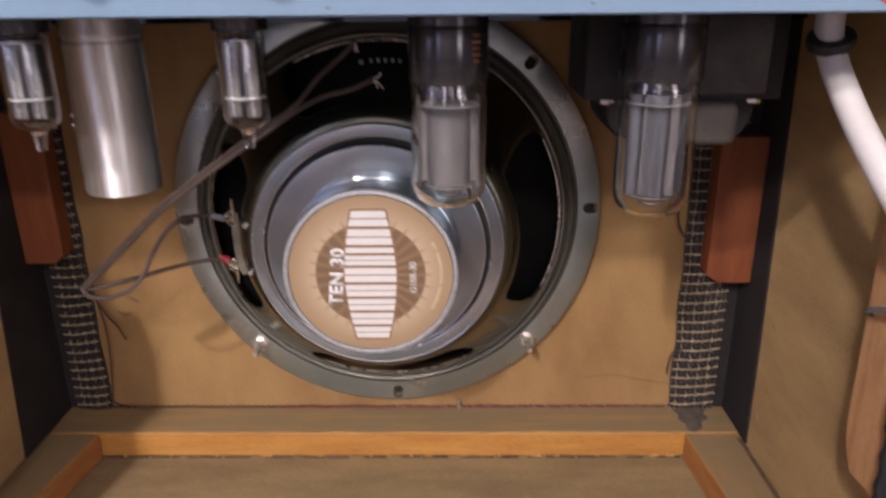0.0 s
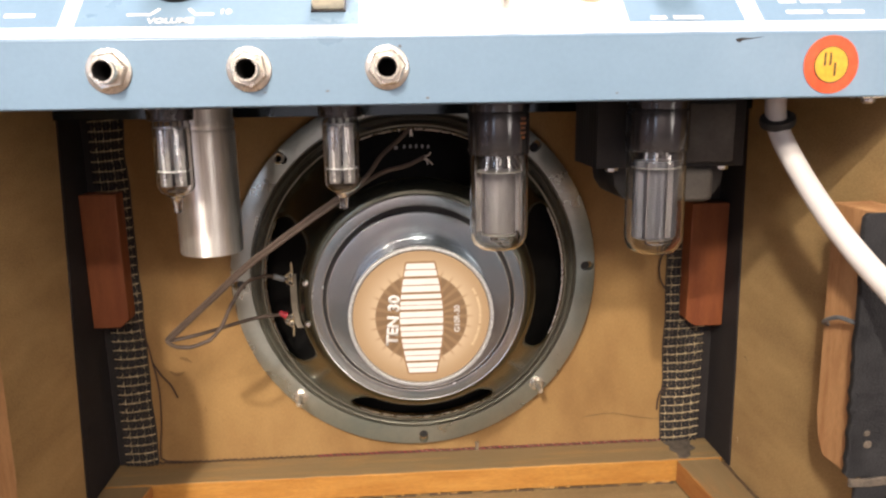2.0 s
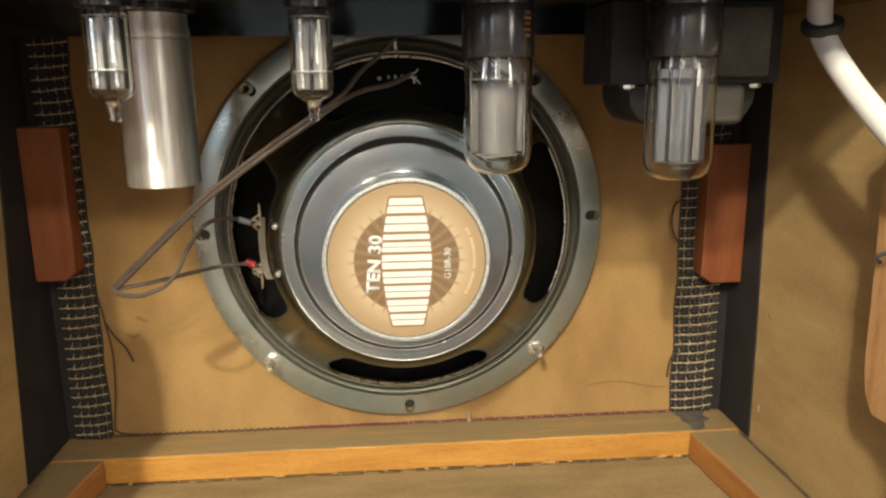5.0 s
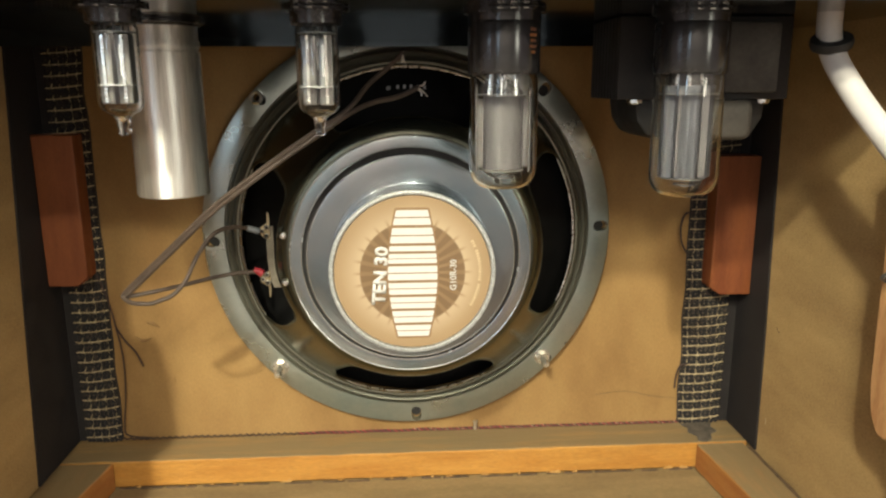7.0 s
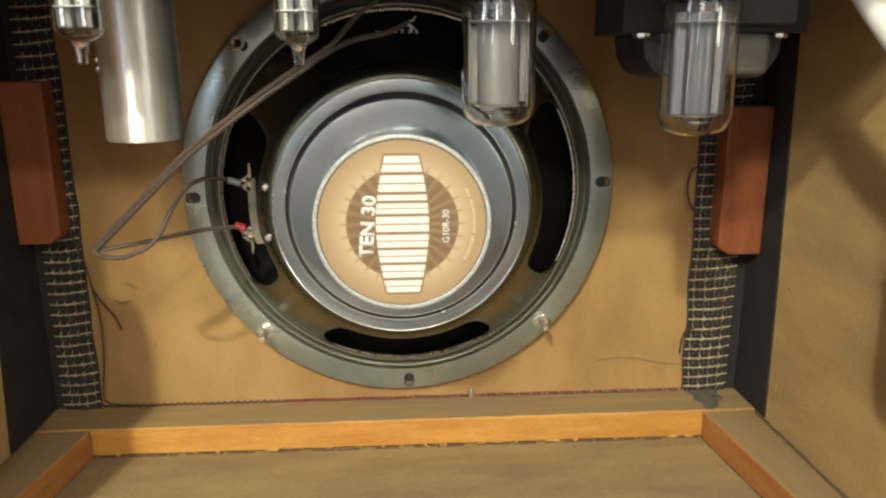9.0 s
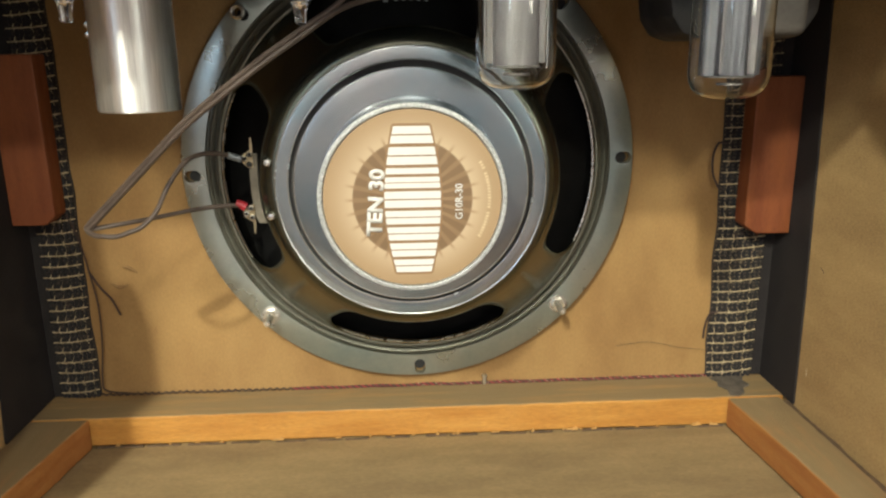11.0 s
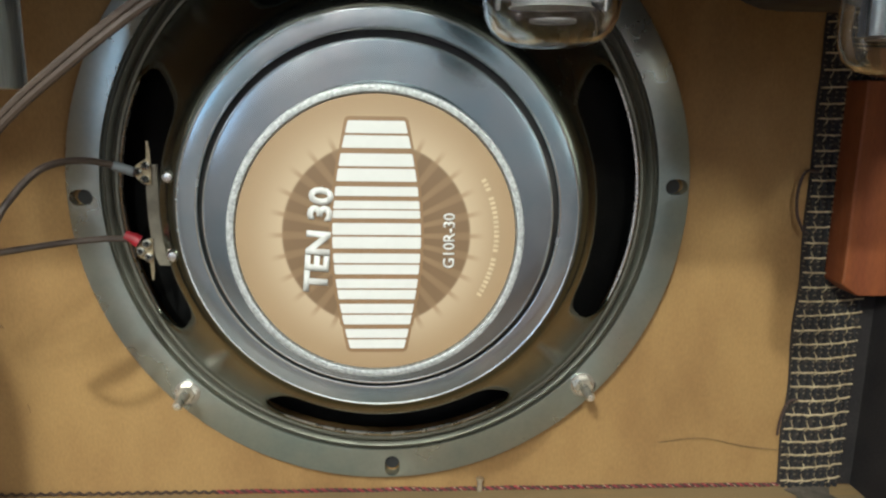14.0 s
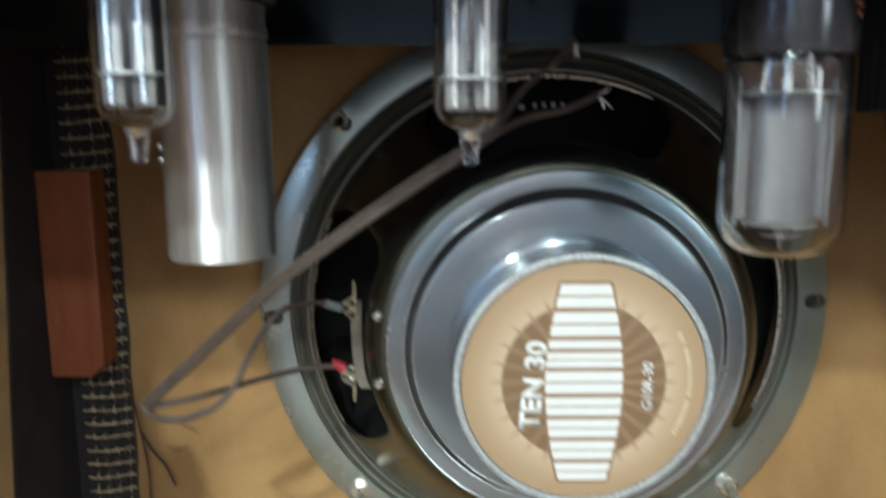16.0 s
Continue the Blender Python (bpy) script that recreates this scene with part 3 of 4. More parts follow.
for p0, p1, m_ in (((-0.052, -0.052), (-0.0555, -0.0545), M_LEAD), ((-0.050, -0.112), (-0.0505, -0.1165), M_PALE)):
    part("scratch", sweep([(WX + 0.00004, *p0), (WX + 0.00004, *p1)], 0.00022, 6), m_, cab, "small scratch in the panel")
for path, wide in (([(-0.1690, -0.0566), (-0.1655, -0.0574), (-0.1608, -0.0602)], 0.0011), ([(-0.1770, -0.0662), (-0.1720, -0.0690), (-0.1665, -0.0672)], 0.0009), ([(-0.1545, -0.0945), (-0.1538, -0.0985)], 0.0006)):
    part("scuff_mark", sweep(spline([(x, -0.00005, z) for x, z in path]) if len(path) > 2 else [(x, -0.00005, z) for x, z in path], lambda t, w=wide: 0.0002 + w * math.sin(math.pi * t), 6), M_SCUFF, cab, "small dark scuff in the board", True)


# ---- grille cloth turned over the baffle edges ----
def cloth_strip(name, edge, inner_low, inner_high, z0, z1, seed):
    """edge: x at the wall side; the inner side runs from inner_low to inner_high."""
    s = 1 if edge > 0 else -1
    rnd = random.Random(seed)
    base = thing(name, (0, 0, 0), "black and straw woven grille cloth folded over the baffle edge", "grille cloth")

    def at(u, z, lift=0.0):
        k = (z - z0) / (z1 - z0)
        inner = inner_low + (inner_high - inner_low) * k + 0.0012 * noise.noise(Vector((z * 40, seed, 0)))
        y = -0.0016 - 0.0011 * math.sin(math.pi * min(max(u, 0), 1)) - 0.0007 * noise.noise(Vector((u * 2, z * 45, seed)))
        return Vector((inner + (edge - inner) * u, y - lift, z))
    bm = bmesh.new()
    nu, nz = 6, 60
    g = [[bm.verts.new(at(i / nu, z0 + (z1 - z0) * j / nz)) for i in range(nu + 1)] for j in range(nz + 1)]
    back = [[bm.verts.new((v.co.x, -0.0003, v.co.z)) for v in row] for row in g]
    for a in (g, back):
        for j in range(nz):
            for i in range(nu):
                bm.faces.new((a[j][i], a[j][i + 1], a[j + 1][i + 1], a[j + 1][i]))
    for j in range(nz):
        for i in (0, nu):
            bm.faces.new((g[j][i], g[j + 1][i], back[j + 1][i], back[j][i]))
    part("backing", bm, M_CLOTH, base, "", True)
    # dark yarns up the strip, straw threads across it
    pitch = 0.0066
    bm = bmesh.new()
    for i in range(9):
        u = (i + 0.5) / 9
        sweep([at(u + 0.012 * noise.noise(Vector((j * 0.05, i * 3.1, seed))), z0 + (z1 - z0) * j / 150, 0.0001 + 0.0011 * abs(math.sin(math.pi * ((z1 - z0) * j / 150 - 0.004) / pitch))) for j in range(151)], 0.00105, 5, bm)
    tagged(part("warp_yarn", bm, M_WARP, base, "dark upright yarns"), kind="stuff")
    bm = bmesh.new()
    z = z0 + 0.004
    k = 0
    while z < z1:
        n = 54
        slope = 0.0016 * s + rnd.uniform(-0.0005, 0.0005)
        pts = [at(i / n * 1.01, z + slope * (i / n - 0.5) - 0.0004 * math.sin(math.pi * i / n) + 0.00022 * noise.noise(Vector((i * 0.2, z * 300, seed))), 0.0015 + 0.00025 * math.cos(i / n * math.pi * 9 + k * math.pi)) for i in range(n + 1)]
        sweep(pts, lambda t, q=rnd.uniform(0, 50): 0.00042 + 0.00012 * noise.noise(Vector((t * 14, q, 0))), 6, bm)
        k += 1
        z += pitch + rnd.uniform(-0.0003, 0.0003)
    tagged(part("weft_thread", bm, M_WEFT, base, "straw coloured cross threads"), kind="stuff")
    bm = bmesh.new()
    z = z0 + 0.0063
    while z < z1 - 0.003:
        for dz in (0.0, 0.0023):
            mid = [at(i / 28, z + dz + 0.0005 * noise.noise(Vector((i * 0.5, (z + dz) * 210, seed + 2))), 0.0006 + 0.0005 * math.cos(i * math.pi * 0.93 + z * 900)) for i in range(29)]
            sweep(mid, 0.00024 if dz else 0.0003, 4, bm)
        z += pitch
    tagged(part("fine_thread", bm, M_FINE, base, "fine brown cross threads"), kind="stuff")
    bm = bmesh.new()
    for u, thick in ((0.12, 0.0002), (0.36, 0.00032), (0.58, 0.0002), (0.80, 0.00032)):
        n = 300
        pts = [at(u + 0.02 * noise.noise(Vector((j * 0.08, u * 9, seed))), z0 + (z1 - z0) * j / n, 0.0008 + 0.0013 * math.cos(((z1 - z0) * j / n - 0.004) / pitch * 2 * math.pi + 0.4)) for j in range(n + 1)]
        sweep(pts, thick, 4, bm)
    tagged(part("warp_thread", bm, M_WEFT, base, "straw coloured upright threads"), kind="stuff")
    return base


cloth_strip("grille_cloth", 0.2115, 0.183, 0.1815, -0.1368, 0.118, 3)
cloth_strip("grille_cloth", -0.2130, -0.1905, -0.1915, -0.1368, 0.118, 8)
for sign, x in ((1, 0.2100), (-1, 0.2115)):
    part("painted_edge", box(min(sign * x, sign * (WX - 0.0013)), max(sign * x, sign * (WX - 0.0013)), -0.0011, -0.0002, -0.1370, 0.1200), M_BLACK, cab, "black painted edge of the baffle")


# ---- loudspeaker ----
def loudspeaker():
    sp = thing("loudspeaker", (0, 0, 0), "ten inch guitar loudspeaker with zinc frame and tan label", "loudspeaker")
    R = 0.1277
    def slot(i, r, u0, u1, k=10):
        """A hole drawn out along the radius, as a loop of (x, z)."""
        a = radians(45 * i + 1.5)
        c, n = math.cos(a), math.sin(a)
        loop = [(u1 + r * math.cos(b), r * math.sin(b)) for b in [math.pi * (q / k - 0.5) for q in range(k + 1)]]
        loop += [(u0 + r * math.cos(b), r * math.sin(b)) for b in [math.pi * (q / k + 0.5) for q in range(k + 1)]]
        return [(u * c - v * n, u * n + v * c) for u, v in loop]
    fl = plate_with_holes(circle(R, 144), [circle(0.1145, 144), *[slot(i, 0.0033, 0.1208, 0.1236) for i in range(8)]], "y", -0.0065, -0.0003)
    bmesh.ops.recalc_face_normals(fl, faces=fl.faces)
    rim = [e for e in fl.edges if len(e.link_faces) == 2 and e.calc_face_angle(0) > 1 and all(v.co.y < -0.006 and math.hypot(v.co.x, v.co.z) > R - 0.00005 for v in e.verts)]
    bmesh.ops.bevel(fl, geom=rim, offset=0.0005, segments=2, affect="EDGES", profile=0.5)
    flange = part("flange", fl, M_FLANGE, sp, "zinc mounting flange with bluish reflections put into its colour", True)
    for i in range(8):
        if i in (5, 7):
            continue
        a = radians(45 * i + 1.5)
        c = (0.1222 * math.cos(a), 0, 0.1222 * math.sin(a))
        hole = part("mounting_hole", prism(slot(i, 0.0032, 0.1208, 0.1236), "y", -0.0012, -0.0006), M_BAFFLE, flange, "board seen through the bolt hole")
        part("bolt_end", prism(slot(i, 0.0031, 0.1196, 0.1212), "y", -0.0042, -0.0013), M_HOLE, hole, "dark bolt end in the hole")
        if i == 3:
            part("sleeve_nut", lathe([(0.0022, -0.0056), (0.0022, -0.0098), (0.0031, -0.0104), (0.0040, -0.0098), (0.0041, -0.0068)], 18, "y", (c[0] - 0.0012, 0, c[2] + 0.0004)), M_STEEL, hole, "dull steel sleeve", True)
    # pressed ridges inside the flange
    prof = [(0.1147, -0.0062), (0.1140, -0.0050), (0.1130, -0.0052), (0.1122, -0.0085), (0.1108, -0.0098), (0.1095, -0.0090), (0.1088, -0.0078), (0.1078, -0.0082),
            (0.1068, -0.0125), (0.1052, -0.0142), (0.1036, -0.0140)]
    part("ridge_ring", lathe(prof, 144), M_RIDGE, sp, "pressed ridges of the steel frame", True)
    # basket with four windows
    prof = [(0.1036, -0.0140), (0.1026, -0.0152), (0.1015, -0.0170), (0.1000, -0.0195), (0.0975, -0.0232), (0.0930, -0.0297), (0.0870, -0.0383), (0.0810, -0.0468), (0.0780, -0.0510), (0.0762, -0.0535),
            (0.0748, -0.0555), (0.0738, -0.0569), (0.0712, -0.0602), (0.0658, -0.0662)]
    spans = [25.0, 26.5, 27.8, 29.2, 30.6, 31.6, 31.2, 29.9, 28.9, 27.5, 25.0, 22.0, 19.0, 17.0]
    bm = bmesh.new()
    rings = []
    nw, ns = 36, 14
    for j, ((r, y), half) in enumerate(zip(prof, spans)):
        ring = []
        for q in range(4):
            a, b, c = 90 * q + 1.5 - half, 90 * q + 1.5 + half, 90 * (q + 1) + 1.5 - half
            ring += [radians(a + (b - a) * i / nw) for i in range(nw)]
            ring += [radians(b + (c - b) * i / ns) for i in range(ns)]
        rings.append([bm.verts.new((r * math.cos(a), y, r * math.sin(a))) for a in ring])
    n = len(rings[0])
    for j in range(len(prof) - 1):
        for i in range(n):
            if (i % (nw + ns)) < nw and 1 <= j <= 9:
                continue
            bm.faces.new((rings[j][i], rings[j][(i + 1) % n], rings[j + 1][(i + 1) % n], rings[j + 1][i]))
    bk = part("basket", bm, M_BASKET, sp, "olive tinged pressed steel basket with four windows", True)
    so = bk.modifiers.new("thickness", "SOLIDIFY")
    so.thickness, so.offset = 0.0014, 0.0
    for q in range(4):
        r, y = prof[1]
        a0, a1 = 90 * q + 1.5 - spans[1], 90 * q + 1.5 + spans[1]
        arc = [radians(a0 + (a1 - a0) * k / 40) for k in range(41)]
        part("window_edge", sweep([((r - 0.0004) * math.cos(a), y - 0.0006, (r - 0.0004) * math.sin(a)) for a in arc], lambda t: 0.00025 + 0.00055 * math.sin(math.pi * t) ** 0.5, 6), M_STEEL, bk, "bright cut edge of the window", True)
    part("cone", lathe([(0.1085, 0.004), (0.104, -0.001), (0.099, -0.004), (0.06, -0.030), (0.03, -0.050), (0.0, -0.052)], 72), M_CONE, sp, "black ribbed paper cone", True)
    for i, x in enumerate((-0.0125, -0.0065, -0.0025, 0.0015, 0.0055, 0.0095)):
        z = math.sqrt(0.0905 ** 2 - x * x)
        part("code_mark", box(x, x + (0.0016 if i else 0.0024), -0.0108, -0.0098, z - 0.0010, z + 0.0012), M_CODE, sp)
    part("spider", lathe([(0.0685, -0.0555), (0.066, -0.052), (0.062, -0.055), (0.058, -0.052), (0.05, -0.054), (0.03, -0.052)], 72), M_CONE, sp, "", True)
    # rear assembly: stepped rings, then the pot with the label
    prof = [(0.0600, -0.0640), (0.0660, -0.0640), *[(0.0652 + 0.0008 * math.cos(a), -0.0683 - 0.0008 * math.sin(a)) for a in [math.pi / 8 * k for k in range(5)]],
            *[(0.0598 - 0.0008 * math.cos(a), -0.0684 - 0.0008 * math.sin(a)) for a in [math.pi / 8 * k for k in range(4, -1, -1)]], (0.0590, -0.0660)]
    part("magnet_ring", lathe(prof, 144), M_ZINC, sp, "bright zinc outer ring of the magnet", True, 30)
    part("gap_ring", lathe([(0.0598, -0.0668), (0.0545, -0.0668)], 96), M_DARK, sp, "dark gap between the rings")
    prof = [(0.0563, -0.0650), *[(0.0554 + 0.0009 * math.cos(a), -0.0729 - 0.0009 * math.sin(a)) for a in [math.pi / 8 * k for k in range(5)]], (0.0500, -0.0739), (0.0434, -0.0740),
            (0.0430, -0.0850), (0.0425, -0.0852), (0.0422, -0.0930), (0.0418, -0.1015), (0.0416, -0.1030)]
    part("magnet_cover", lathe(prof, 144), M_POT, sp, "brushed zinc magnet cover", True, 30)
    # thin bright beads added to draw the highlights along the ring edges
    for r, y, name in ((0.0656, -0.06895, "outer"), (0.0595, -0.06900, "inner"), (0.0559, -0.07360, "cover")):
        part("edge_highlight", lathe([(r + 0.00042 * math.cos(k * math.pi / 4), y + 0.00042 * math.sin(k * math.pi / 4)) for k in range(9)], 144), M_EDGE_GLINT, sp, "bright rubbed %s edge" % name, True)
    LY = -0.1045
    part("label_rim", lathe([(0.0417, LY + 0.003), (0.0419, LY + 0.0004), (0.0416, LY - 0.0006), (0.0406, LY - 0.0009), (0.0397, LY - 0.0006), (0.0392, LY + 0.0012)], 144), M_RIM, sp, "rough silver rim round the label", True)
    lab = part("label", lathe([(0.0, LY), (0.0392, LY), (0.0392, LY + 0.001)], 96), M_LABEL, sp, "tan and brown printed paper label")
    # printing, reading upwards
    Y = LY - 0.0003
    turn = Matrix(((0, -1, 0, 0), (0, 0, -1, 0), (1, 0, 0, 0), (0, 0, 0, 1)))
    part("printed_title", lettering("TEN 30", 0.0300, 0.0070, Matrix.Translation((-0.0163, Y, -0.0013)) @ Matrix.Rotation(radians(4.5), 4, "Y") @ turn, bold=0.045), M_PRINT, lab, "white words TEN 30")
    part("printed_type", lettering("G10R-30", 0.0158, 0.0033, Matrix.Translation((0.0203, Y, -0.0013)) @ turn, bold=0.015), M_PRINT, lab, "white words G10R-30")
    # plain white bars in the place of the maker's name, in a bulging band
    zs = [-0.0337, -0.0265, -0.0190, -0.0117, -0.0043, 0.0044, 0.0106, 0.0146, 0.0238, 0.0327]

    def halfwidth(z):
        return 0.0124 - 0.0048 * (abs(z + 0.0005) / 0.033) ** 1.8

    def block(a, b, wa, wb, r):
        """A four-cornered block between two heights with softened corners, as a loop of (x, z)."""
        corner = [(-wa, a), (wa, a), (wb, b), (-wb, b)]
        loop = []
        for k in range(4):
            p, q, n = Vector(corner[k]), Vector(corner[k - 1]), Vector(corner[(k + 1) % 4])
            d0, d1 = (q - p).normalized() * r, (n - p).normalized() * r
            loop += [tuple(p + d0), tuple(p + 0.29 * (d0 + d1)), tuple(p + d1)]
        return loop
    for i in range(9):
        a, b = zs[i] + 0.00045, zs[i + 1] - 0.00045
        wa, wb = halfwidth(a), halfwidth(b)
        part("outline_block", prism(block(a - 0.00085, b + 0.00085, wa + 0.0009, wb + 0.0009, 0.0011), "y", Y + 0.0001, Y - 0.00002 * (i % 2)), M_OUTLINE, lab, "brown ground of the white bars")
        rows = 1 if i == 6 else 2
        t = (b - a) / rows
        for k in range(rows):
            lo, hi = a + k * t + 0.08 * t, a + (k + 1) * t - 0.08 * t
            part("name_bar", prism(block(lo, hi, halfwidth(lo), halfwidth(hi), 0.0003), "y", Y - 0.00004, Y - 0.00018), M_PRINT, lab)
    for i in range(26):
        if i in (9, 22):
            continue
        a = radians(-30 + i * 58 / 25)
        c, sn = math.cos(a), math.sin(a)
        q = [(0.0338 * c - 0.00042 * sn * k1 + 0.0007 * c * k2, 0.0338 * sn + 0.00042 * c * k1 + 0.0007 * sn * k2) for k1, k2 in ((-1, -1), (1, -1), (1, 1), (-1, 1))]
        part("small_print", prism(q, "y", Y, Y - 0.0001), M_PALE, lab)
    # terminal strip at the basket
    left = [(-0.0812, 0.0145), (-0.0813, 0.0060), (-0.0812, -0.0040), (-0.0806, -0.0120), (-0.0795, -0.0180), (-0.0782, -0.0212)]
    part("terminal_strip", prism(left + [(x + 0.0042, z) for x, z in reversed(left)], "y", -0.0490, -0.0504, 0.0003), M_FIBRE, sp, "tan fibre terminal strip")
    for z, sgn in ((0.0105, 1), (-0.0142, -1)):
        thing_part(sp, z, sgn)
    for z in (0.0115, -0.0150):
        part("rivet", lathe([(0.0022, -0.0618), (0.0021, -0.0632), (0.0014, -0.0642), (0.0, -0.0645)], 14, "y", (-0.0695, 0, z)), M_STEEL, sp, "bright rivet", True)
    # nuts and studs that hold the frame
    for a0 in (225, 315):
        a = radians(a0 + 0.8)
        c = (0.1208 * math.cos(a), 0, 0.1208 * math.sin(a))
        nut = part("nut", lathe([(0.0041, -0.0072), (0.0041, -0.0098), (0.0037, -0.0103), (0.0020, -0.0103)], 6, "y", c), M_NICKEL, sp, "hexagonal steel nut")
        part("washer", lathe([(0.0020, -0.0066), (0.0054, -0.0066), (0.0054, -0.0071), (0.0020, -0.0072)], 20, "y", c), M_STEEL, sp)
        prof = [(0.0021, -0.0095)]
        y = -0.0097
        while y > -0.0215:
            prof += [(0.0021, y), (0.00188, y - 0.0004)]
            y -= 0.0008
        prof += [(0.0015, y - 0.0004), (0.0, y - 0.0006)]
        part("stud", lathe(prof, 14, "y", c), M_NICKEL, nut, "threaded steel stud end", True)
    return sp


def thing_part(sp, z, sgn):
    """A brass solder tag with two eyelets and a long end."""
    x, y = -0.0800 + 0.0004 * sgn, -0.0506
    tag = part("solder_tag", prism([(x - 0.0005, z - 0.0030 * sgn), (x + 0.0006, z - 0.0030 * sgn), (x + 0.0007, z + 0.0085 * sgn), (x + 0.0003, z + 0.0120 * sgn), (x - 0.0004, z + 0.0120 * sgn), (x - 0.0006, z + 0.0060 * sgn),
                                    (x - 0.0046, z + 0.0034 * sgn), (x - 0.0052, z + 0.0006 * sgn), (x - 0.0030, z - 0.0020 * sgn)], "y", y, y - 0.0007), M_BRASS, sp, "dull brass solder tag")
    for u, v in ((-0.0036, 0.0016), (-0.0012, -0.0012), (-0.0008, 0.0036)):
        part("eyelet", lathe([(0.0014, y - 0.0006), (0.0015, y - 0.0017), (0.0011, y - 0.0020), (0.0008, y - 0.0016), (0.0008, y - 0.0007)], 14, "y", (x + u, 0, z + v * sgn)), M_STEEL, tag, "", True)
        part("eyelet_hole", lathe([(0.0, y - 0.0009), (0.0009, y - 0.0009)], 12, "y", (x + u, 0, z + v * sgn)), M_HOLE, tag)
    return tag


loudspeaker()


# ---- valves ----
def envelope(profile, segs, wall, v):
    """Blown glass with an inner wall."""
    inner = [(max(r - wall, 0.0), h + wall * (0.0 if i < len(profile) // 2 else 1.0)) for i, (r, h) in enumerate(profile)]
    cut = next((i for i in range(len(profile) // 2, len(profile)) if profile[i][0] < 0.0025), len(profile) - 1)
    inner = inner[:cut] + [(0.0, inner[cut][1])]
    g = part("glass", lathe([*profile[::-1], *inner], segs, "z"), M_GLASS, v, "clear glass envelope", True)
    g.visible_shadow = False
    return g


def small_valve(x, y, top, tip):
    v = thing("preamp_valve", (x, y, top), "small clear glass valve hanging tip down from its socket", "valve", "valves under the chassis")
    h = top - tip
    R = 0.0086
    part("socket", lathe([(0.0, 0.0), (0.0135, 0.0), (0.0135, -0.0012), (0.0105, -0.0014), (0.0102, -0.0062), (0.0085, -0.0066), (0.0, -0.0066)], 32, "z"), M_BAKELITE, v, "black moulded socket", True)
    for k in (-0.006, -0.001, 0.005):
        part("socket_tab", box(k - 0.0009, k + 0.0009, -0.0137, -0.0133, -0.0010, -0.0007), M_NICKEL, v)
    zb = -h + 0.0085
    g = [(0.0076, -0.0055), (R, -0.0085), (R, zb + 0.0050), (R - 0.0004, zb + 0.0032), (R - 0.0016, zb + 0.0015), (R - 0.0036, zb + 0.0004), (0.0036, zb - 0.0006), (0.0026, zb - 0.0016), (0.0023, zb - 0.0034), (0.0020, zb - 0.0050), (0.0019, zb - 0.0062), (0.0021, zb - 0.0070), (0.0016, zb - 0.0080), (0.0, -h)]
    envelope(g, 48, 0.0005, v)
    for s in (-1, 1):
        body = box(s * 0.0034 - 0.0027, s * 0.0034 + 0.0027, -0.0034, 0.0034, zb + 0.0042, -0.0102, 0.0006, 2)
        pl = part("plate", body, M_PLATE_BRIGHT, v, "bright metal plate", True)
        part("plate_seam", box(s * 0.0036 - 0.0005, s * 0.0036 + 0.0005, -0.0042, -0.0034, zb + 0.0048, -0.0107), M_STEEL, pl)
    for z in (zb + 0.0112, -0.0098):
        part("mica_spacer", lathe([(0.0, z), (0.0077, z), (0.0077, z + 0.0004), (0.0, z + 0.0004)], 24, "z"), M_RIM, v, "pale mica spacer")
    part("getter", lathe([(0.0046, zb + 0.0024), (0.0036, zb + 0.0016), (0.0028, zb + 0.0015), (0.0020, zb + 0.0024)], 24, "z"), M_GETTER, v, "dark getter ring", True)
    bm = bmesh.new()
    for i in range(9):
        a = 2 * math.pi * i / 10
        sweep([(0.0055 * math.cos(a), 0.0055 * math.sin(a), -0.0062), (0.0052 * math.cos(a), 0.0052 * math.sin(a), -0.0122)], 0.0004, 6, bm)
    part("pins", bm, M_PLATE, v, "thin lead wires")
    return v


small_valve(-0.1145, -0.1600, 0.1218, 0.0725)
small_valve(-0.0380, -0.1535, 0.1218, 0.0715)


def power_valve(x, y, top, bottom, R, dark):
    label = "tall clear glass valve with dark plates and black base" if dark else "tall clear glass power valve with grey plate and black base"
    v = thing("power_valve", (x, y, top), label, "valve", "valves under the chassis")
    h = top - bottom
    part("socket", lathe([(0.0, 0.0), (0.0168, 0.0), (0.0168, -0.0016), (0.0150, -0.0018), (0.0150, -0.0050), (0.0, -0.0050)], 40, "z"), M_BAKELITE, v, "black octal socket", True)
    for k in (-0.004, 0.001, 0.006):
        part("socket_tab", box(k - 0.0011, k + 0.0011, -0.0170, -0.0166, -0.0010, -0.0007), M_NICKEL, v)
    base = [(0.0, -0.0052), (R + 0.0002, -0.0052), (R + 0.0006, -0.0062), (R + 0.0006, -0.0245), (R + 0.0002, -0.0255), (R - 0.0006, -0.0257)]
    part("base", lathe(base, 48, "z"), M_BAKELITE, v, "glossy black phenolic base", True)
    g = [(R - 0.0008, -0.0250), (R - 0.0001, -0.0275), (R, -0.0330), (R, -h + 0.0095), (R - 0.0005, -h + 0.0062), (R - 0.0018, -h + 0.0034), (R - 0.0042, -h + 0.0014), (R - 0.0080, -h + 0.0004), (0.0, -h)]
    envelope(g, 64, 0.0006, v)
    zt, zb = -0.0345, -h + 0.0085
    if not dark:
        for i, (dz, w) in enumerate(((-0.0090, 0.9), (-0.0112, 1.0), (-0.0134, 0.8), (-0.0156, 1.0), (-0.0178, 0.7))):
            a0, a1 = radians(-48 - 8 * w), radians(-48 + 8 * w)
            bm = bmesh.new()
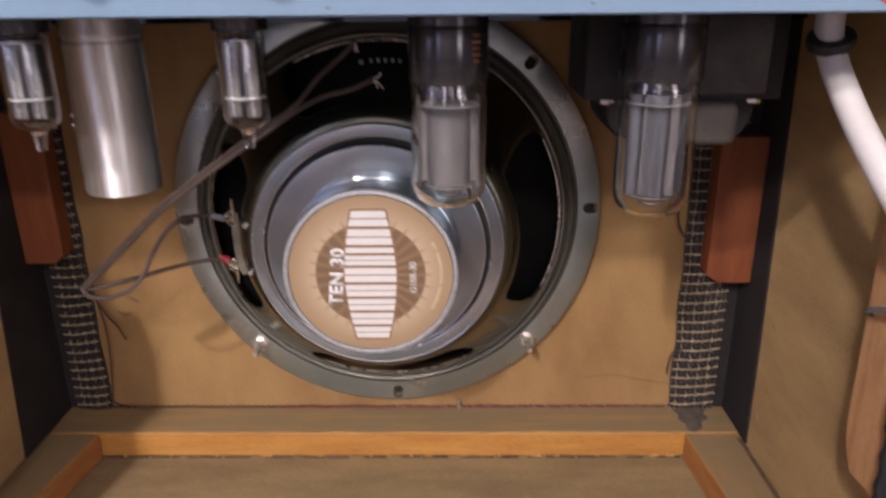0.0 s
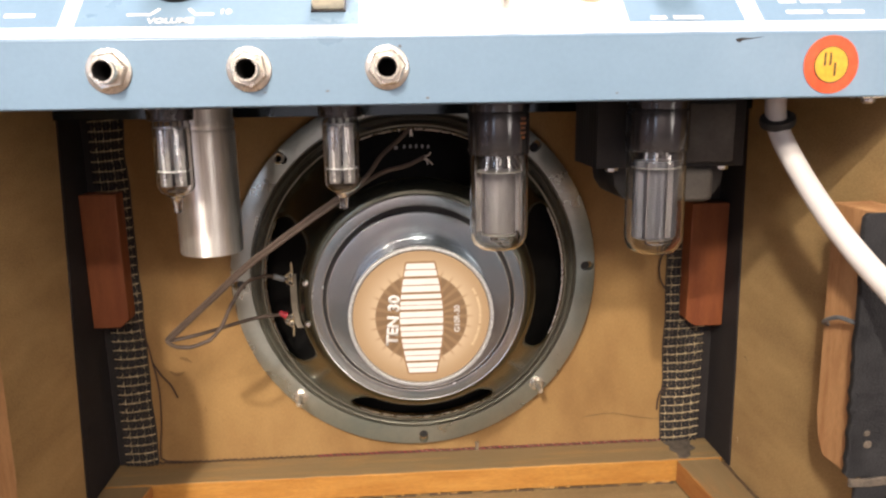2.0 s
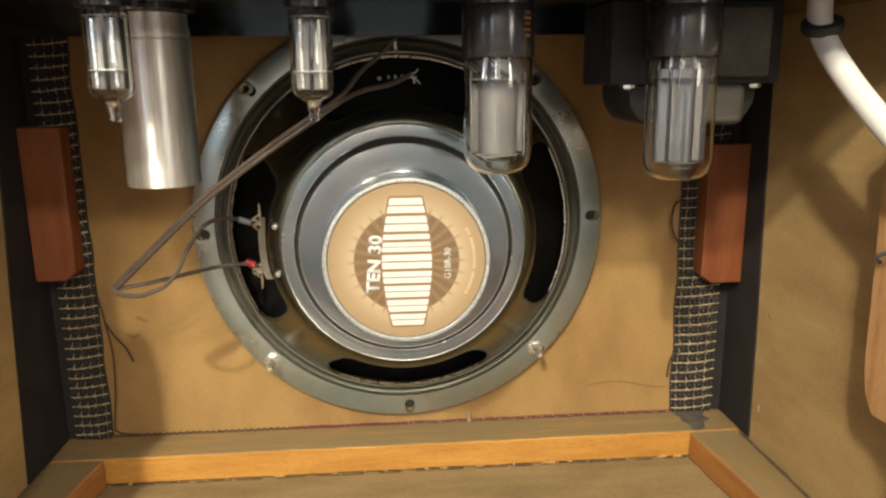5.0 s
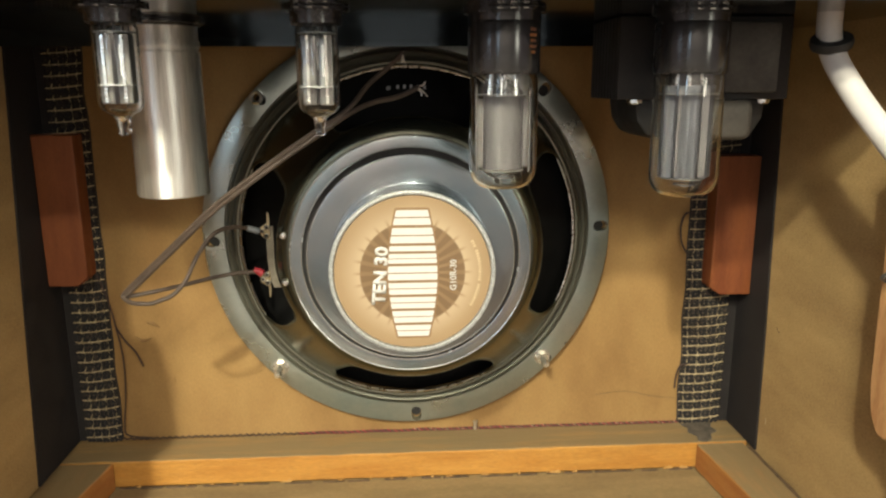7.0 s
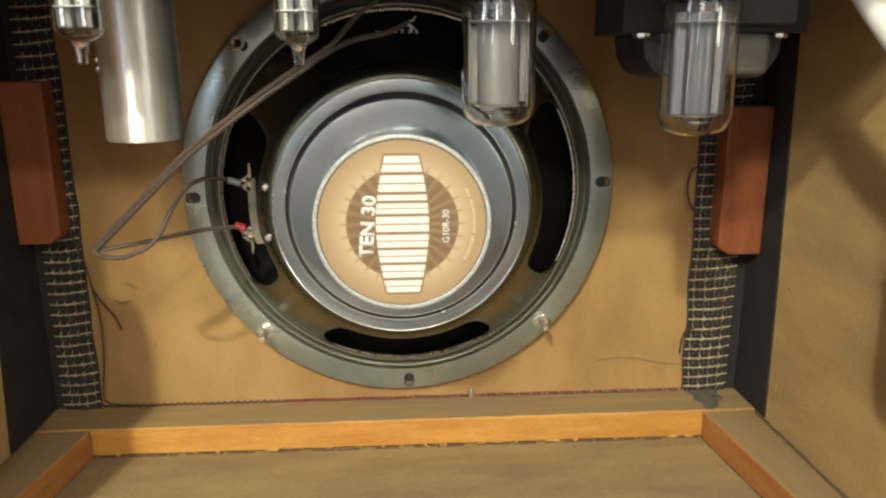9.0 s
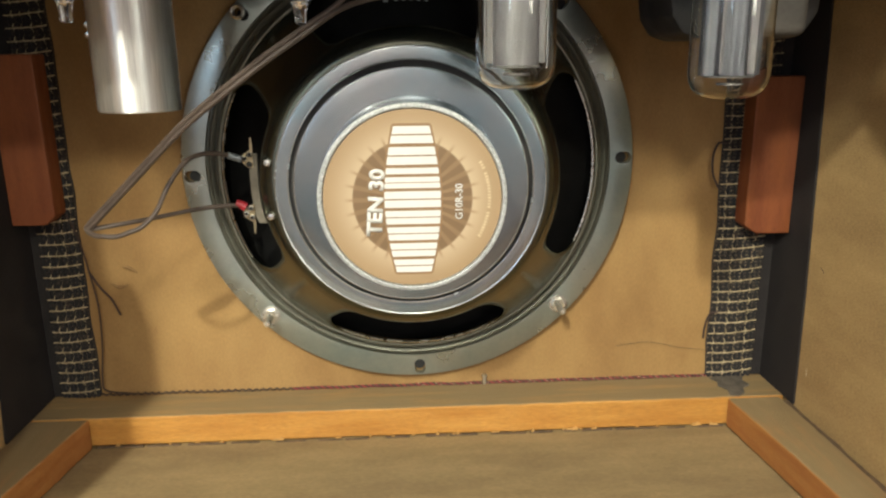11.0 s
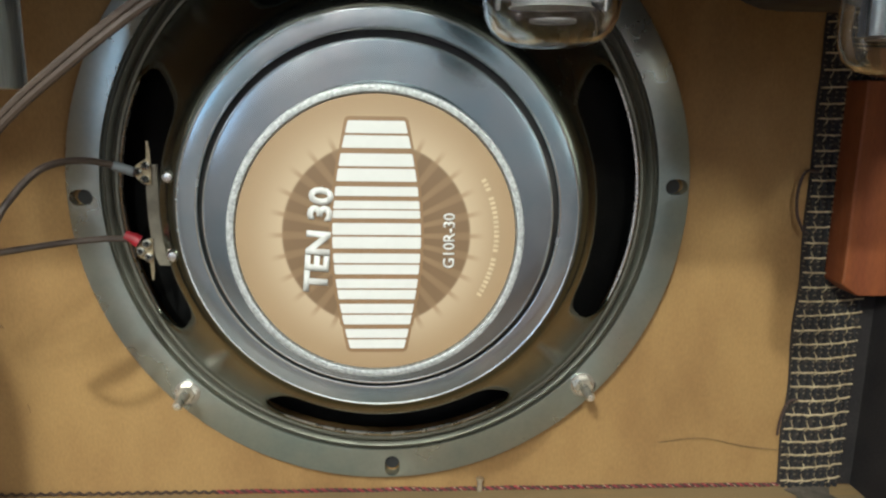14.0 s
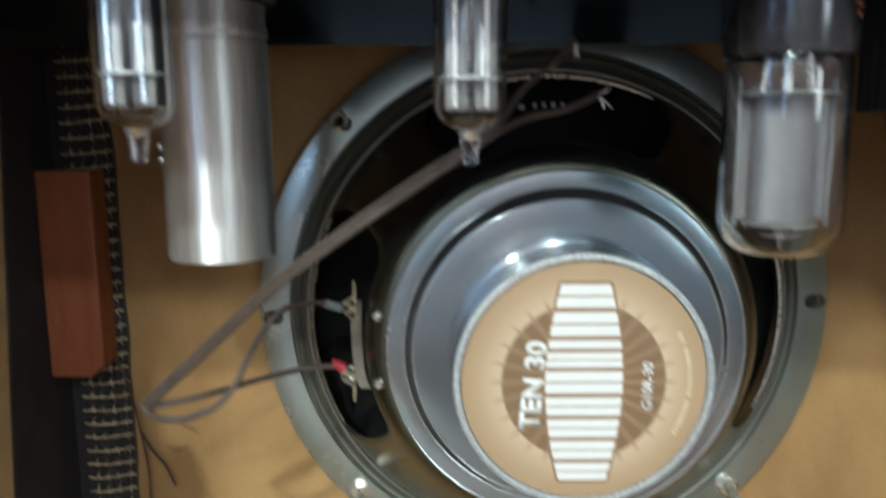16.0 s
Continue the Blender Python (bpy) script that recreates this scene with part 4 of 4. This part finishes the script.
            lo = [bm.verts.new(((R + 0.0008) * math.cos(a0 + (a1 - a0) * k / 5), (R + 0.0008) * math.sin(a0 + (a1 - a0) * k / 5), dz)) for k in range(6)]
            hi = [bm.verts.new((u.co.x, u.co.y, dz + 0.0012)) for u in lo]
            for k in range(5):
                bm.faces.new((lo[k], lo[k + 1], hi[k + 1], hi[k]))
            part("printed_bar", bm, M_ORANGE_INK, v, "faded orange print on the base")
    if dark:
        wave = []
        for i in range(72):
            a = 2 * math.pi * i / 72
            k = 1.0 + 0.10 * math.cos(9 * a + 0.6) + 0.05 * math.cos(4 * a)
            wave.append((0.0102 * k * math.cos(a), 0.0078 * k * math.sin(a)))
        plate = part("plate", prism(wave, "z", zb, zt + 0.004), M_PLATE_DARK, v, "corrugated dark grey plate", True)
        part("plate_fin", box(0.0026, 0.0056, -0.0092, -0.0086, zb + 0.001, zt + 0.003, 0.0002, 1), M_PLATE, plate)
        part("plate_fin", box(-0.0070, -0.0058, -0.0080, -0.0074, zb + 0.001, zt + 0.003, 0.0002, 1), M_PLATE, plate)
    else:
        body = prism([(0.0072 * math.cos(a) * (1.15 if abs(math.cos(a)) > 0.7 else 1.0), 0.0052 * math.sin(a)) for a in [2 * math.pi * i / 24 for i in range(24)]], "z", zb, zt)
        plate = part("plate", body, M_PLATE, v, "grey metal plate", True)
        for s in (-1, 1):
            part("plate_fin", box(s * 0.0095 - 0.0012, s * 0.0095 + 0.0012, -0.0004, 0.0004, zb + 0.001, zt - 0.001), M_PLATE, plate)
            part("support_rod", sweep([(s * 0.0112, -0.0010, zb - 0.001), (s * 0.0112, -0.0010, zt + 0.004)], 0.0005, 8), M_PLATE, plate, "", True)
    for z, w in ((zb - 0.0006, 0.0055), (zt + 0.0004, 0.0024)):
        part("mica_spacer", lathe([(0.0, z), (R - w, z), (R - w, z + 0.0003), (0.0, z + 0.0003)], 32, "z"), M_MICA, v, "pale mica spacer")
    bm = bmesh.new()
    for i in range(6):
        a = 2 * math.pi * i / 6 + 0.3
        r = 0.0068
        sweep([(r * math.cos(a), r * 0.7 * math.sin(a), zt), (r * 0.8 * math.cos(a), r * 0.6 * math.sin(a), zt + 0.010)], 0.00055, 6, bm)
    part("lead_wire", bm, M_STEEL, v, "copper coloured lead wires")
    ring = [(0.0045 * math.cos(t) , -0.002 + 0.0045 * math.sin(t), zb - 0.0032) for t in [2 * math.pi * i / 20 for i in range(20)]]
    part("getter_ring", sweep(ring, 0.0004, 6), M_PLATE, v, "", True)
    return v


power_valve(0.0378, -0.1505, 0.1218, 0.0485, 0.0143, False)
power_valve(0.1172, -0.1490, 0.1218, 0.0440, 0.0146, True)


def capacitor_can(x, y, top, bottom, R):
    c = thing("capacitor_can", (x, y, top), "bare aluminium electrolytic capacitor can under the chassis", "capacitor")
    h = top - bottom
    prof = [(0.0, -0.001), (R - 0.0006, -0.001), (R - 0.0006, -0.0085), (R, -0.0095), (R, -0.0120), (R - 0.0007, -0.0128), (R - 0.0007, -0.0138), (R, -0.0146), (R, -h + 0.0014), (R - 0.0004, -h + 0.0003), (R - 0.0014, -h), (0.0, -h)]
    part("can_body", lathe(prof, 72, "z"), M_ALU, c, "dented bright aluminium can", True)
    part("mounting_ring", lathe([(R - 0.001, 0.0), (R + 0.0034, 0.0), (R + 0.0034, -0.0012), (R + 0.0008, -0.0019), (R + 0.0005, -0.0026), (R - 0.0006, -0.0027)], 56, "z"), M_BAKELITE, c, "black mounting ring", True)
    for dz, da in ((0.036, 200), (0.032, 206)):
        a = radians(da)
        part("spot", lathe([(0.0015, 0), (0.001, -0.0006), (0, -0.0008)], 10, "y", (R * math.cos(a), R * math.sin(a), -h + dz)), M_STEEL, c)
    return c


capacitor_can(-0.1180, -0.0890, 0.1218, 0.0388, 0.0172)


# ---- output transformer ----
def transformer():
    t = thing("output_transformer", (0, 0, 0), "dark iron transformer with grey coil bolted under the chassis", "transformer")
    for i in range(9):
        y = -0.125 + i * 0.0052
        part("lamination", box(0.0935, 0.1735, y, y + 0.0047, 0.0850, 0.1216, 0.0004, 1), M_DARK, t)
    part("coil", box(0.1180, 0.1640, -0.134, -0.0680, 0.0880, 0.1185, 0.0015, 2), M_COIL, t, "grey paper wrapped coil", True)
    part("coil_end", box(0.1200, 0.1560, -0.131, -0.0700, 0.0665, 0.0850, 0.004, 3), M_COIL, t, "rounded lower end of the coil", True)
    part("bell_cover", prism([(0.1030, 0.0850), (0.1045, 0.0750), (0.1090, 0.0685), (0.1160, 0.0660), (0.1540, 0.0660), (0.1600, 0.0695), (0.1640, 0.0760), (0.1650, 0.0850)], "y", -0.122, -0.0790, 0.0015), M_DARK, t, "dark rounded end bell", True)
    for x in (0.1035, 0.1640):
        b = part("bolt", lathe([(0.0038, 0.0848), (0.0038, 0.0833), (0.0030, 0.0827), (0.0, 0.0827)], 8, "z", (x, -0.1195, 0)), M_STEEL, t, "bright bolt head")
    return t


transformer()


# ---- chassis ----
def chassis():
    c = thing("amplifier_chassis", (0, 0, 0), "worn blue painted steel amplifier chassis with sloping control panel", "amplifier chassis")
    X = 0.2185
    zf0, zf1, yf = 0.122, 0.1485, -0.1955
    slope = 0.075
    top = (yf + slope * math.cos(radians(42)), zf1 + slope * math.sin(radians(42)))
    # back apron
    jx = (-0.1265, -0.0710, -0.0150)
    bm = plate_with_holes([(-X, zf0), (X, zf0), (X, zf1), (-X, zf1)], [circle(0.0048, 20, x, 0.1365) for x in jx], "y", yf, yf + 0.0016)
    part("back_apron", bm, M_BLUE, c, "blue painted back edge with scuffs")
    part("apron_lip", sweep([(-X, yf + 0.0012, zf0 + 0.0003), (X, yf + 0.0012, zf0 + 0.0003)], 0.0010, 10), M_BLUE, c, "rolled lower edge", True)
    part("apron_lip", sweep([(-X, yf + 0.0014, zf1 - 0.0003), (X, yf + 0.0014, zf1 - 0.0003)], 0.0015, 10), M_BLUE, c, "rolled upper edge", True)
    rnd = random.Random(12)
    for i in range(7):
        x, z = rnd.uniform(-0.2, 0.2), zf0 + 0.002 + 0.023 * rnd.random() ** 2.2
        w, hgt = rnd.uniform(0.0005, 0.0013), rnd.uniform(0.0003, 0.0007)
        chip = [(x + w * math.cos(a) * rnd.uniform(0.6, 1.2), z + hgt * math.sin(a) * rnd.uniform(0.6, 1.2)) for a in [math.pi * k / 4 for k in range(8)]]
        part("paint_chip", prism(chip, "y", yf - 0.00008, yf + 0.0002), M_GREYSLEEVE, c)
    tear = [(0.1320, 0.1462), (0.1345, 0.1468), (0.1385, 0.1466), (0.1450, 0.1471), (0.1385, 0.1461), (0.1352, 0.1457), (0.1340, 0.1449), (0.1328, 0.1452)]
    part("paint_chip", prism(tear, "y", yf - 0.00008, yf + 0.0002), M_DARK, c, "torn dark chip in the paint")
    part("underside", box(-X, X, yf + 0.0022, -0.040, zf0 + 0.0, zf0 + 0.0016), M_BLUE_SHADED, c, "shiny blue underside with its shade put into the colour")
    part("front_wall", box(-X, X, -0.0400, -0.0385, zf0 - 0.0095, top[1]), M_BLUE_SHADED, c)
    part("roof", box(-X, X, top[0], -0.0385, top[1] - 0.0016, top[1]), M_BLUE, c)
    br = part("corner_bracket", box(0.1955, 0.2065, -0.1880, -0.1780, zf0 - 0.0014, zf0 - 0.0002, 0.0003, 1), M_NICKEL, c, "small worn corner bracket")
    part("bracket_screw", lathe([(0.0030, zf0 - 0.0014), (0.0029, zf0 - 0.0030), (0.0018, zf0 - 0.0039), (0.0, zf0 - 0.0041)], 16, "z", (0.2005, -0.1845, 0)), M_STEEL, br, "bright screw head", True)
    # sloping control panel
    cs, sn = math.cos(radians(42)), math.sin(radians(42))
    pm = Matrix(((1, 0, 0, 0), (0, cs, -sn, yf), (0, sn, cs, zf1), (0, 0, 0, 1)))

    def on_panel(name, bm, material, parent, label="", smooth=False):
        bmesh.ops.transform(bm, matrix=pm, verts=bm.verts)
        return part(name, bm, material, parent, label, smooth)
    panel = on_panel("control_panel", box(-X, X, 0.0005, slope, -0.0016, 0.0), M_BLUE, c, "blue control panel with white printing")
    h = 0.00012
    on_panel("white_border", box(-X, X, 0.0012, 0.0080, 0, h), M_WHITE, panel)
    for a, b in ((-0.1474, -0.1411), (0.139, 0.147)):
        on_panel("white_border", box(a, b, 0.0080, slope - 0.001, 0, h), M_WHITE, panel)
    # glare over the middle of the blue panel, drawn as a white sheet
    on_panel("white_glare_field", box(-0.026, 0.088, 0.0080, slope - 0.001, 0, h), M_WHITE, panel, "white field with the panel's glare put into its colour")
    on_panel("words", lettering("VOLUME", 0.0190, 0.0036, Matrix.Translation((-0.1032, 0.0120, h))), M_WHITE, panel, "white word VOLUME")
    on_panel("words", lettering("10", 0.0044, 0.0030, Matrix.Translation((-0.0810, 0.0176, h))), M_WHITE, panel, "white number 10")
    for x0, x1, x2 in ((-0.1212, -0.1118, -0.1080), (-0.0861, -0.0937, -0.0972)):
        on_panel("scale_mark", box(min(x0, x1), max(x0, x1), 0.0155, 0.0168, 0, h), M_WHITE, panel)
        on_panel("scale_mark", prism([(x1, 0.0155), (x2, 0.0195), (x2 + 0.0012 * (1 if x2 < x1 else -1), 0.0204), (x1, 0.0172)], "z", 0, h), M_WHITE, panel)
    for x0, x1, y in ((0.098, 0.105, 0.0100), (0.108, 0.121, 0.0100), (0.158, 0.1655, 0.0206), (0.168, 0.186, 0.0206), (0.159, 0.175, 0.0130), (0.178, 0.194, 0.0130),
                      (-0.185, -0.172, 0.0150), (-0.170, -0.158, 0.0150)):
        on_panel("unreadable_print", box(x0, x1, y, y + 0.0022, 0, h), M_WHITE, panel)
    for x in (-0.1225, -0.1210, -0.0700, -0.0682):
        on_panel("unreadable_print", box(x, x + 0.0008, 0.0036, 0.0056, h, 2 * h), M_BLUE, panel)

    def knob(x, y, R, hh, mat_, ring=None):
        k = on_panel("knob", lathe([(R, 0.0004), (R, hh * 0.55), (R * 0.86, hh), (R * 0.7, hh + 0.0008), (0.0, hh + 0.0008)], 28, "z", (x, y, 0)), mat_, panel, "", True)
        if ring:
            on_panel("knob_ring", lathe([(R * 1.22, 0.0003), (R * 1.22, 0.0022), (R * 1.0, 0.0026)], 28, "z", (x, y, 0)), ring, k, "", True)
        return k
    knob(-0.1033, 0.0360, 0.0098, 0.016, M_CREAM, M_DARK)
    knob(0.0374, 0.0335, 0.0062, 0.010, M_STEEL, M_STEEL)
    knob(0.0740, 0.0299, 0.0068, 0.012, M_NICKEL, M_CREAM)
    knob(0.1105, 0.0322, 0.0088, 0.015, M_BAKELITE)
    sw = on_panel("switch", box(-0.0456, -0.0322, 0.0172, 0.0330, 0.0004, 0.0085, 0.0014), M_CREAM, panel, "cream rocker switch", True)
    on_panel("switch_frame", box(-0.0462, -0.0316, 0.0166, 0.0380, 0.0, 0.0010, 0.0003), M_DARK, sw)
    on_panel("jewel_stud", lathe([(0.0022, 0.0), (0.0022, 0.003), (0.0012, 0.0052), (0.0, 0.0056)], 14, "z", (0.0360, 0.0200, 0)), M_STEEL, panel, "small bright stud", True)
    # jack sockets
    for i, x in enumerate(jx):
        ctr = (x, 0, 0.1365)
        nut = part("jack_nut", lathe([(0.0050, yf - 0.0011), (0.0080, yf - 0.0011), (0.0080, yf - 0.0026), (0.0072, yf - 0.0034), (0.0050, yf - 0.0034)], 6, "y", ctr, None, 0.2 + 0.5 * i), M_NICKEL, c, "worn nickel hexagon nut")
        part("jack_washer", lathe([(0.0050, yf - 0.0001), (0.0090, yf - 0.0001), (0.0090, yf - 0.0008), (0.0086, yf - 0.0011), (0.0050, yf - 0.0012)], 32, "y", ctr), M_NICKEL, nut, "", True)
        part("jack_bushing", lathe([(0.0051, yf - 0.0028), (0.0051, yf - 0.0078), (0.0048, yf - 0.0084), (0.0042, yf - 0.0084), (0.0039, yf - 0.0080)], 28, "y", ctr), M_NICKEL, nut, "threaded bushing", True)
        part("jack_bore", lathe([(0.0039, yf - 0.0080), (0.0038, yf - 0.0060), (0.0037, yf + 0.013), (0.0, yf + 0.013)], 24, "y", ctr), M_HOLE, nut)
    return c


chassis()
YF = -0.1955
st = thing("round_sticker", (0.1748, YF, 0.1352), "round orange sticker with yellow centre on the blue edge", "sticker")
part("outer_ring", lathe([(0.0, -0.0002), (0.0122, -0.0002), (0.0122, -0.0004), (0.0, -0.0004)], 48), M_ORANGE, st, "orange red disc")
part("centre_disc", lathe([(0.0, -0.0004), (0.0073, -0.0004), (0.0073, -0.0006), (0.0, -0.0006)], 40), M_YELLOW, st, "yellow centre")
part("ring_line", lathe([(0.0073, -0.0005), (0.0077, -0.0005), (0.0077, -0.0007), (0.0073, -0.0007)], 40), M_INK, st)
for x0, x1, z0, z1 in ((-0.0034, -0.0026, -0.0004, 0.0050), (-0.0010, -0.0002, -0.0004, 0.0050), (0.0012, 0.0020, -0.0048, 0.0008)):
    part("dark_bar", box(x0, x1, -0.00085, -0.0005, z0, z1), M_INK, st)

# ---- mains cord ----
cord = thing("mains_cord", (0, 0, 0), "thick white mains cord hanging from the chassis", "cord")
path = spline([(0.1810, -0.1400, 0.1235), (0.1816, -0.1402, 0.1120), (0.1825, -0.1450, 0.1020), (0.1838, -0.1580, 0.0890), (0.1852, -0.1740, 0.0760), (0.1872, -0.1950, 0.0610), (0.1925, -0.2200, 0.0440), (0.2050, -0.2550, 0.0200), (0.2350, -0.3000, -0.0100),
                (0.2850, -0.3500, -0.0500), (0.3300, -0.3900, -0.1000), (0.3700, -0.4300, -0.1600), (0.4200, -0.4200, -0.1705), (0.5200, -0.3800, -0.1705)])
part("cord", sweep(path, 0.0052, 14), M_CORD, cord, "", True)
bm = lathe([(0.0050, 0.0024), (0.0084, 0.0019), (0.0089, 0.0), (0.0084, -0.0019), (0.0050, -0.0024)], 28, "z")
bmesh.ops.transform(bm, matrix=pose(0.1818, -0.1420, 0.1093, 22, -16, 0), verts=bm.verts)
part("grommet", bm, M_RUBBER, cord, "black strain relief ring", True)

# ---- speaker leads ----
lead = thing("speaker_lead", (0, 0, 0), "brown twin lead looping down to the speaker terminals", "cable")
A = [(-0.029, -0.109, 0.08), (-0.0432, -0.112, 0.0705), (-0.0608, -0.112, 0.0589), (-0.08, -0.109, 0.0453), (-0.0976, -0.1045, 0.0321), (-0.118, -0.0979, 0.0137), (-0.1359, -0.0921, -0.0025), (-0.1461, -0.0888, -0.0117)]


def offset(pts, d):
    return [(x + d[0], y + d[1], z + d[2]) for x, y, z in pts]


w1 = spline([(-0.0030, -0.0940, 0.1075), (-0.0100, -0.0945, 0.1005), (-0.0200, -0.0980, 0.0920), *offset(A, (0, 0, 0.0012)), (-0.1486, -0.0880, -0.0140), (-0.1438, -0.0920, -0.0159), (-0.1384, -0.0948, -0.0159), (-0.1331, -0.0940, -0.0162), (-0.1276, -0.0935, -0.0145), (-0.1220, -0.0920, -0.0122), (-0.1166, -0.0870, -0.0061), (-0.1115, -0.0840, 0.0045), (-0.1050, -0.0740, 0.0146), (-0.0975, -0.0625, 0.0166), (-0.0890, -0.0525, 0.0138), (-0.0835, -0.0520, 0.0118)])
w2 = spline([(0.0045, -0.0945, 0.0908), (-0.0060, -0.0955, 0.0862), (-0.0180, -0.0990, 0.0836), *offset(A, (0, 0, -0.0012)), (-0.1470, -0.0882, -0.0139), (-0.1402, -0.0867, -0.0132), (-0.1331, -0.0845, -0.0124), (-0.1238, -0.0765, -0.0121), (-0.1140, -0.0670, -0.0116), (-0.1020, -0.0590, -0.0108), (-0.0905, -0.0540, -0.0108), (-0.0838, -0.0522, -0.0120)])
part("conductor", sweep(w1, 0.00118, 8), M_LEAD, lead, "", True)
part("conductor", sweep(w2, 0.00118, 8), M_LEAD, lead, "", True)
part("sleeve", sweep([(-0.0885, -0.0530, -0.0098), (-0.0862, -0.0525, -0.0108), (-0.0840, -0.0522, -0.0122)], lambda t: 0.0017 + 0.0006 * t, 12), M_RED, lead, "red insulating sleeve", True)
part("sleeve", sweep([(-0.0905, -0.0540, 0.0144), (-0.0872, -0.0525, 0.0130), (-0.0842, -0.0522, 0.0120)], 0.0017, 12), M_GREYSLEEVE, lead, "grey insulating sleeve", True)
for k, (dx, dz) in enumerate(((0.0040, -0.0042), (0.0012, -0.0040), (0.0030, 0.0028), (-0.0006, -0.0012))):
    part("bare_strand", sweep(spline([(0.0040, -0.0945, 0.0910), (0.0048 + dx * 0.5, -0.0950 - 0.0004 * k, 0.0903 + dz * 0.5), (0.0045 + dx, -0.0955, 0.0905 + dz)]), 0.00036, 6), M_NICKEL, lead, "pale bare wire strands", True)
for k in (-1, 1):
    part("bare_strand", sweep([(-0.0034, -0.0945, 0.1068), (-0.0030 + 0.0006 * k, -0.0950, 0.1020)], 0.0004, 6), M_NICKEL, lead, "pale bare wire strands", True)

# ---- threads and nail at the foot of the baffle ----
braid = thing("braided_thread", (0, 0, 0), "red and dark twisted thread along the baffle's lower edge", "thread")
for k, m_ in enumerate((M_REDTHREAD, M_THREAD, M_PALE)):
    pts = []
    for i in range(520):
        x = (-0.075, -0.192, 0.0)[k] + (0.259, 0.376, 0.184)[k] * i / 519
        a = x * (1500, 1500, 640)[k] + math.pi * k
        pts.append((x, -0.0018 + 0.0005 * math.cos(a), -0.1363 + 0.0005 * math.sin(a) + 0.0006 * noise.noise(Vector((x * 60, 0, 0)))))
    part("strand", sweep(pts, (0.00052, 0.00052, 0.00024)[k], 5), m_, braid, "", True)
loose = thing("loose_thread", (0, 0, 0), "dark loose thread hanging beside the grille cloth", "thread")
part("thread", sweep(spline([(-0.196, -0.0040, -0.022), (-0.190, -0.0042, -0.040), (-0.187, -0.0040, -0.058), (-0.1845, -0.0036, -0.080), (-0.1855, -0.0036, -0.105), (-0.1880, -0.0036, -0.126), (-0.186, -0.0036, -0.133), (-0.170, -0.0036, -0.1355)]), 0.0005, 6), M_THREAD, loose, "", True)
part("thread", sweep(spline([(-0.187, -0.0042, -0.058), (-0.181, -0.0060, -0.067), (-0.175, -0.0070, -0.074), (-0.1715, -0.0060, -0.084)]), 0.0006, 6), M_THREAD, loose, "", True)
loose = thing("loose_thread", (0, 0, 0), "small dark thread loop beside the grille cloth", "thread")
part("thread", sweep(spline([(0.184, -0.004, 0.010), (0.178, -0.005, 0.010), (0.1755, -0.005, 0.002), (0.1765, -0.0045, -0.008), (0.1805, -0.004, -0.016)]), 0.0007, 6), M_THREAD, loose, "", True)
loose = thing("loose_thread", (0, 0, 0), "short curled thread end beside the grille cloth", "thread")
part("thread", sweep(spline([(0.187, -0.004, -0.093), (0.181, -0.006, -0.094), (0.1785, -0.006, -0.102), (0.1785, -0.005, -0.110)]), 0.0006, 6), M_THREAD, loose, "", True)
part("thread", sweep(spline([(0.187, -0.003, -0.119), (0.165, -0.0015, -0.117), (0.145, -0.0012, -0.113), (0.125, -0.001, -0.115)]), 0.00011, 5), M_LEAD, loose, "", True)
nail = thing("small_nail", (0.043, 0, -0.133), "small bright nail at the baffle's foot", "nail")
part("shank", lathe([(0.0, -0.0036), (0.0012, -0.0036), (0.0011, 0.0012), (0.0016, 0.0015), (0.0016, 0.0024), (0.0, 0.0027)], 12, "z", (0, -0.0030, 0)), M_NICKEL, nail, "", True)

lint = thing("lint_scrap", (0, 0, 0), "grey dusty cloth scrap lying on the batten corner", "lint")
part("scrap", prism([(0.184, -0.006), (0.193, -0.003), (0.206, -0.005), (0.203, -0.011), (0.205, -0.017), (0.199, -0.021), (0.197, -0.028), (0.192, -0.0315), (0.187, -0.0300), (0.1885, -0.023), (0.185, -0.017), (0.187, -0.011)], "z", BAFFLE_BOTTOM + 0.0002, BAFFLE_BOTTOM + 0.0011, 0.0003), M_LINT, lint)
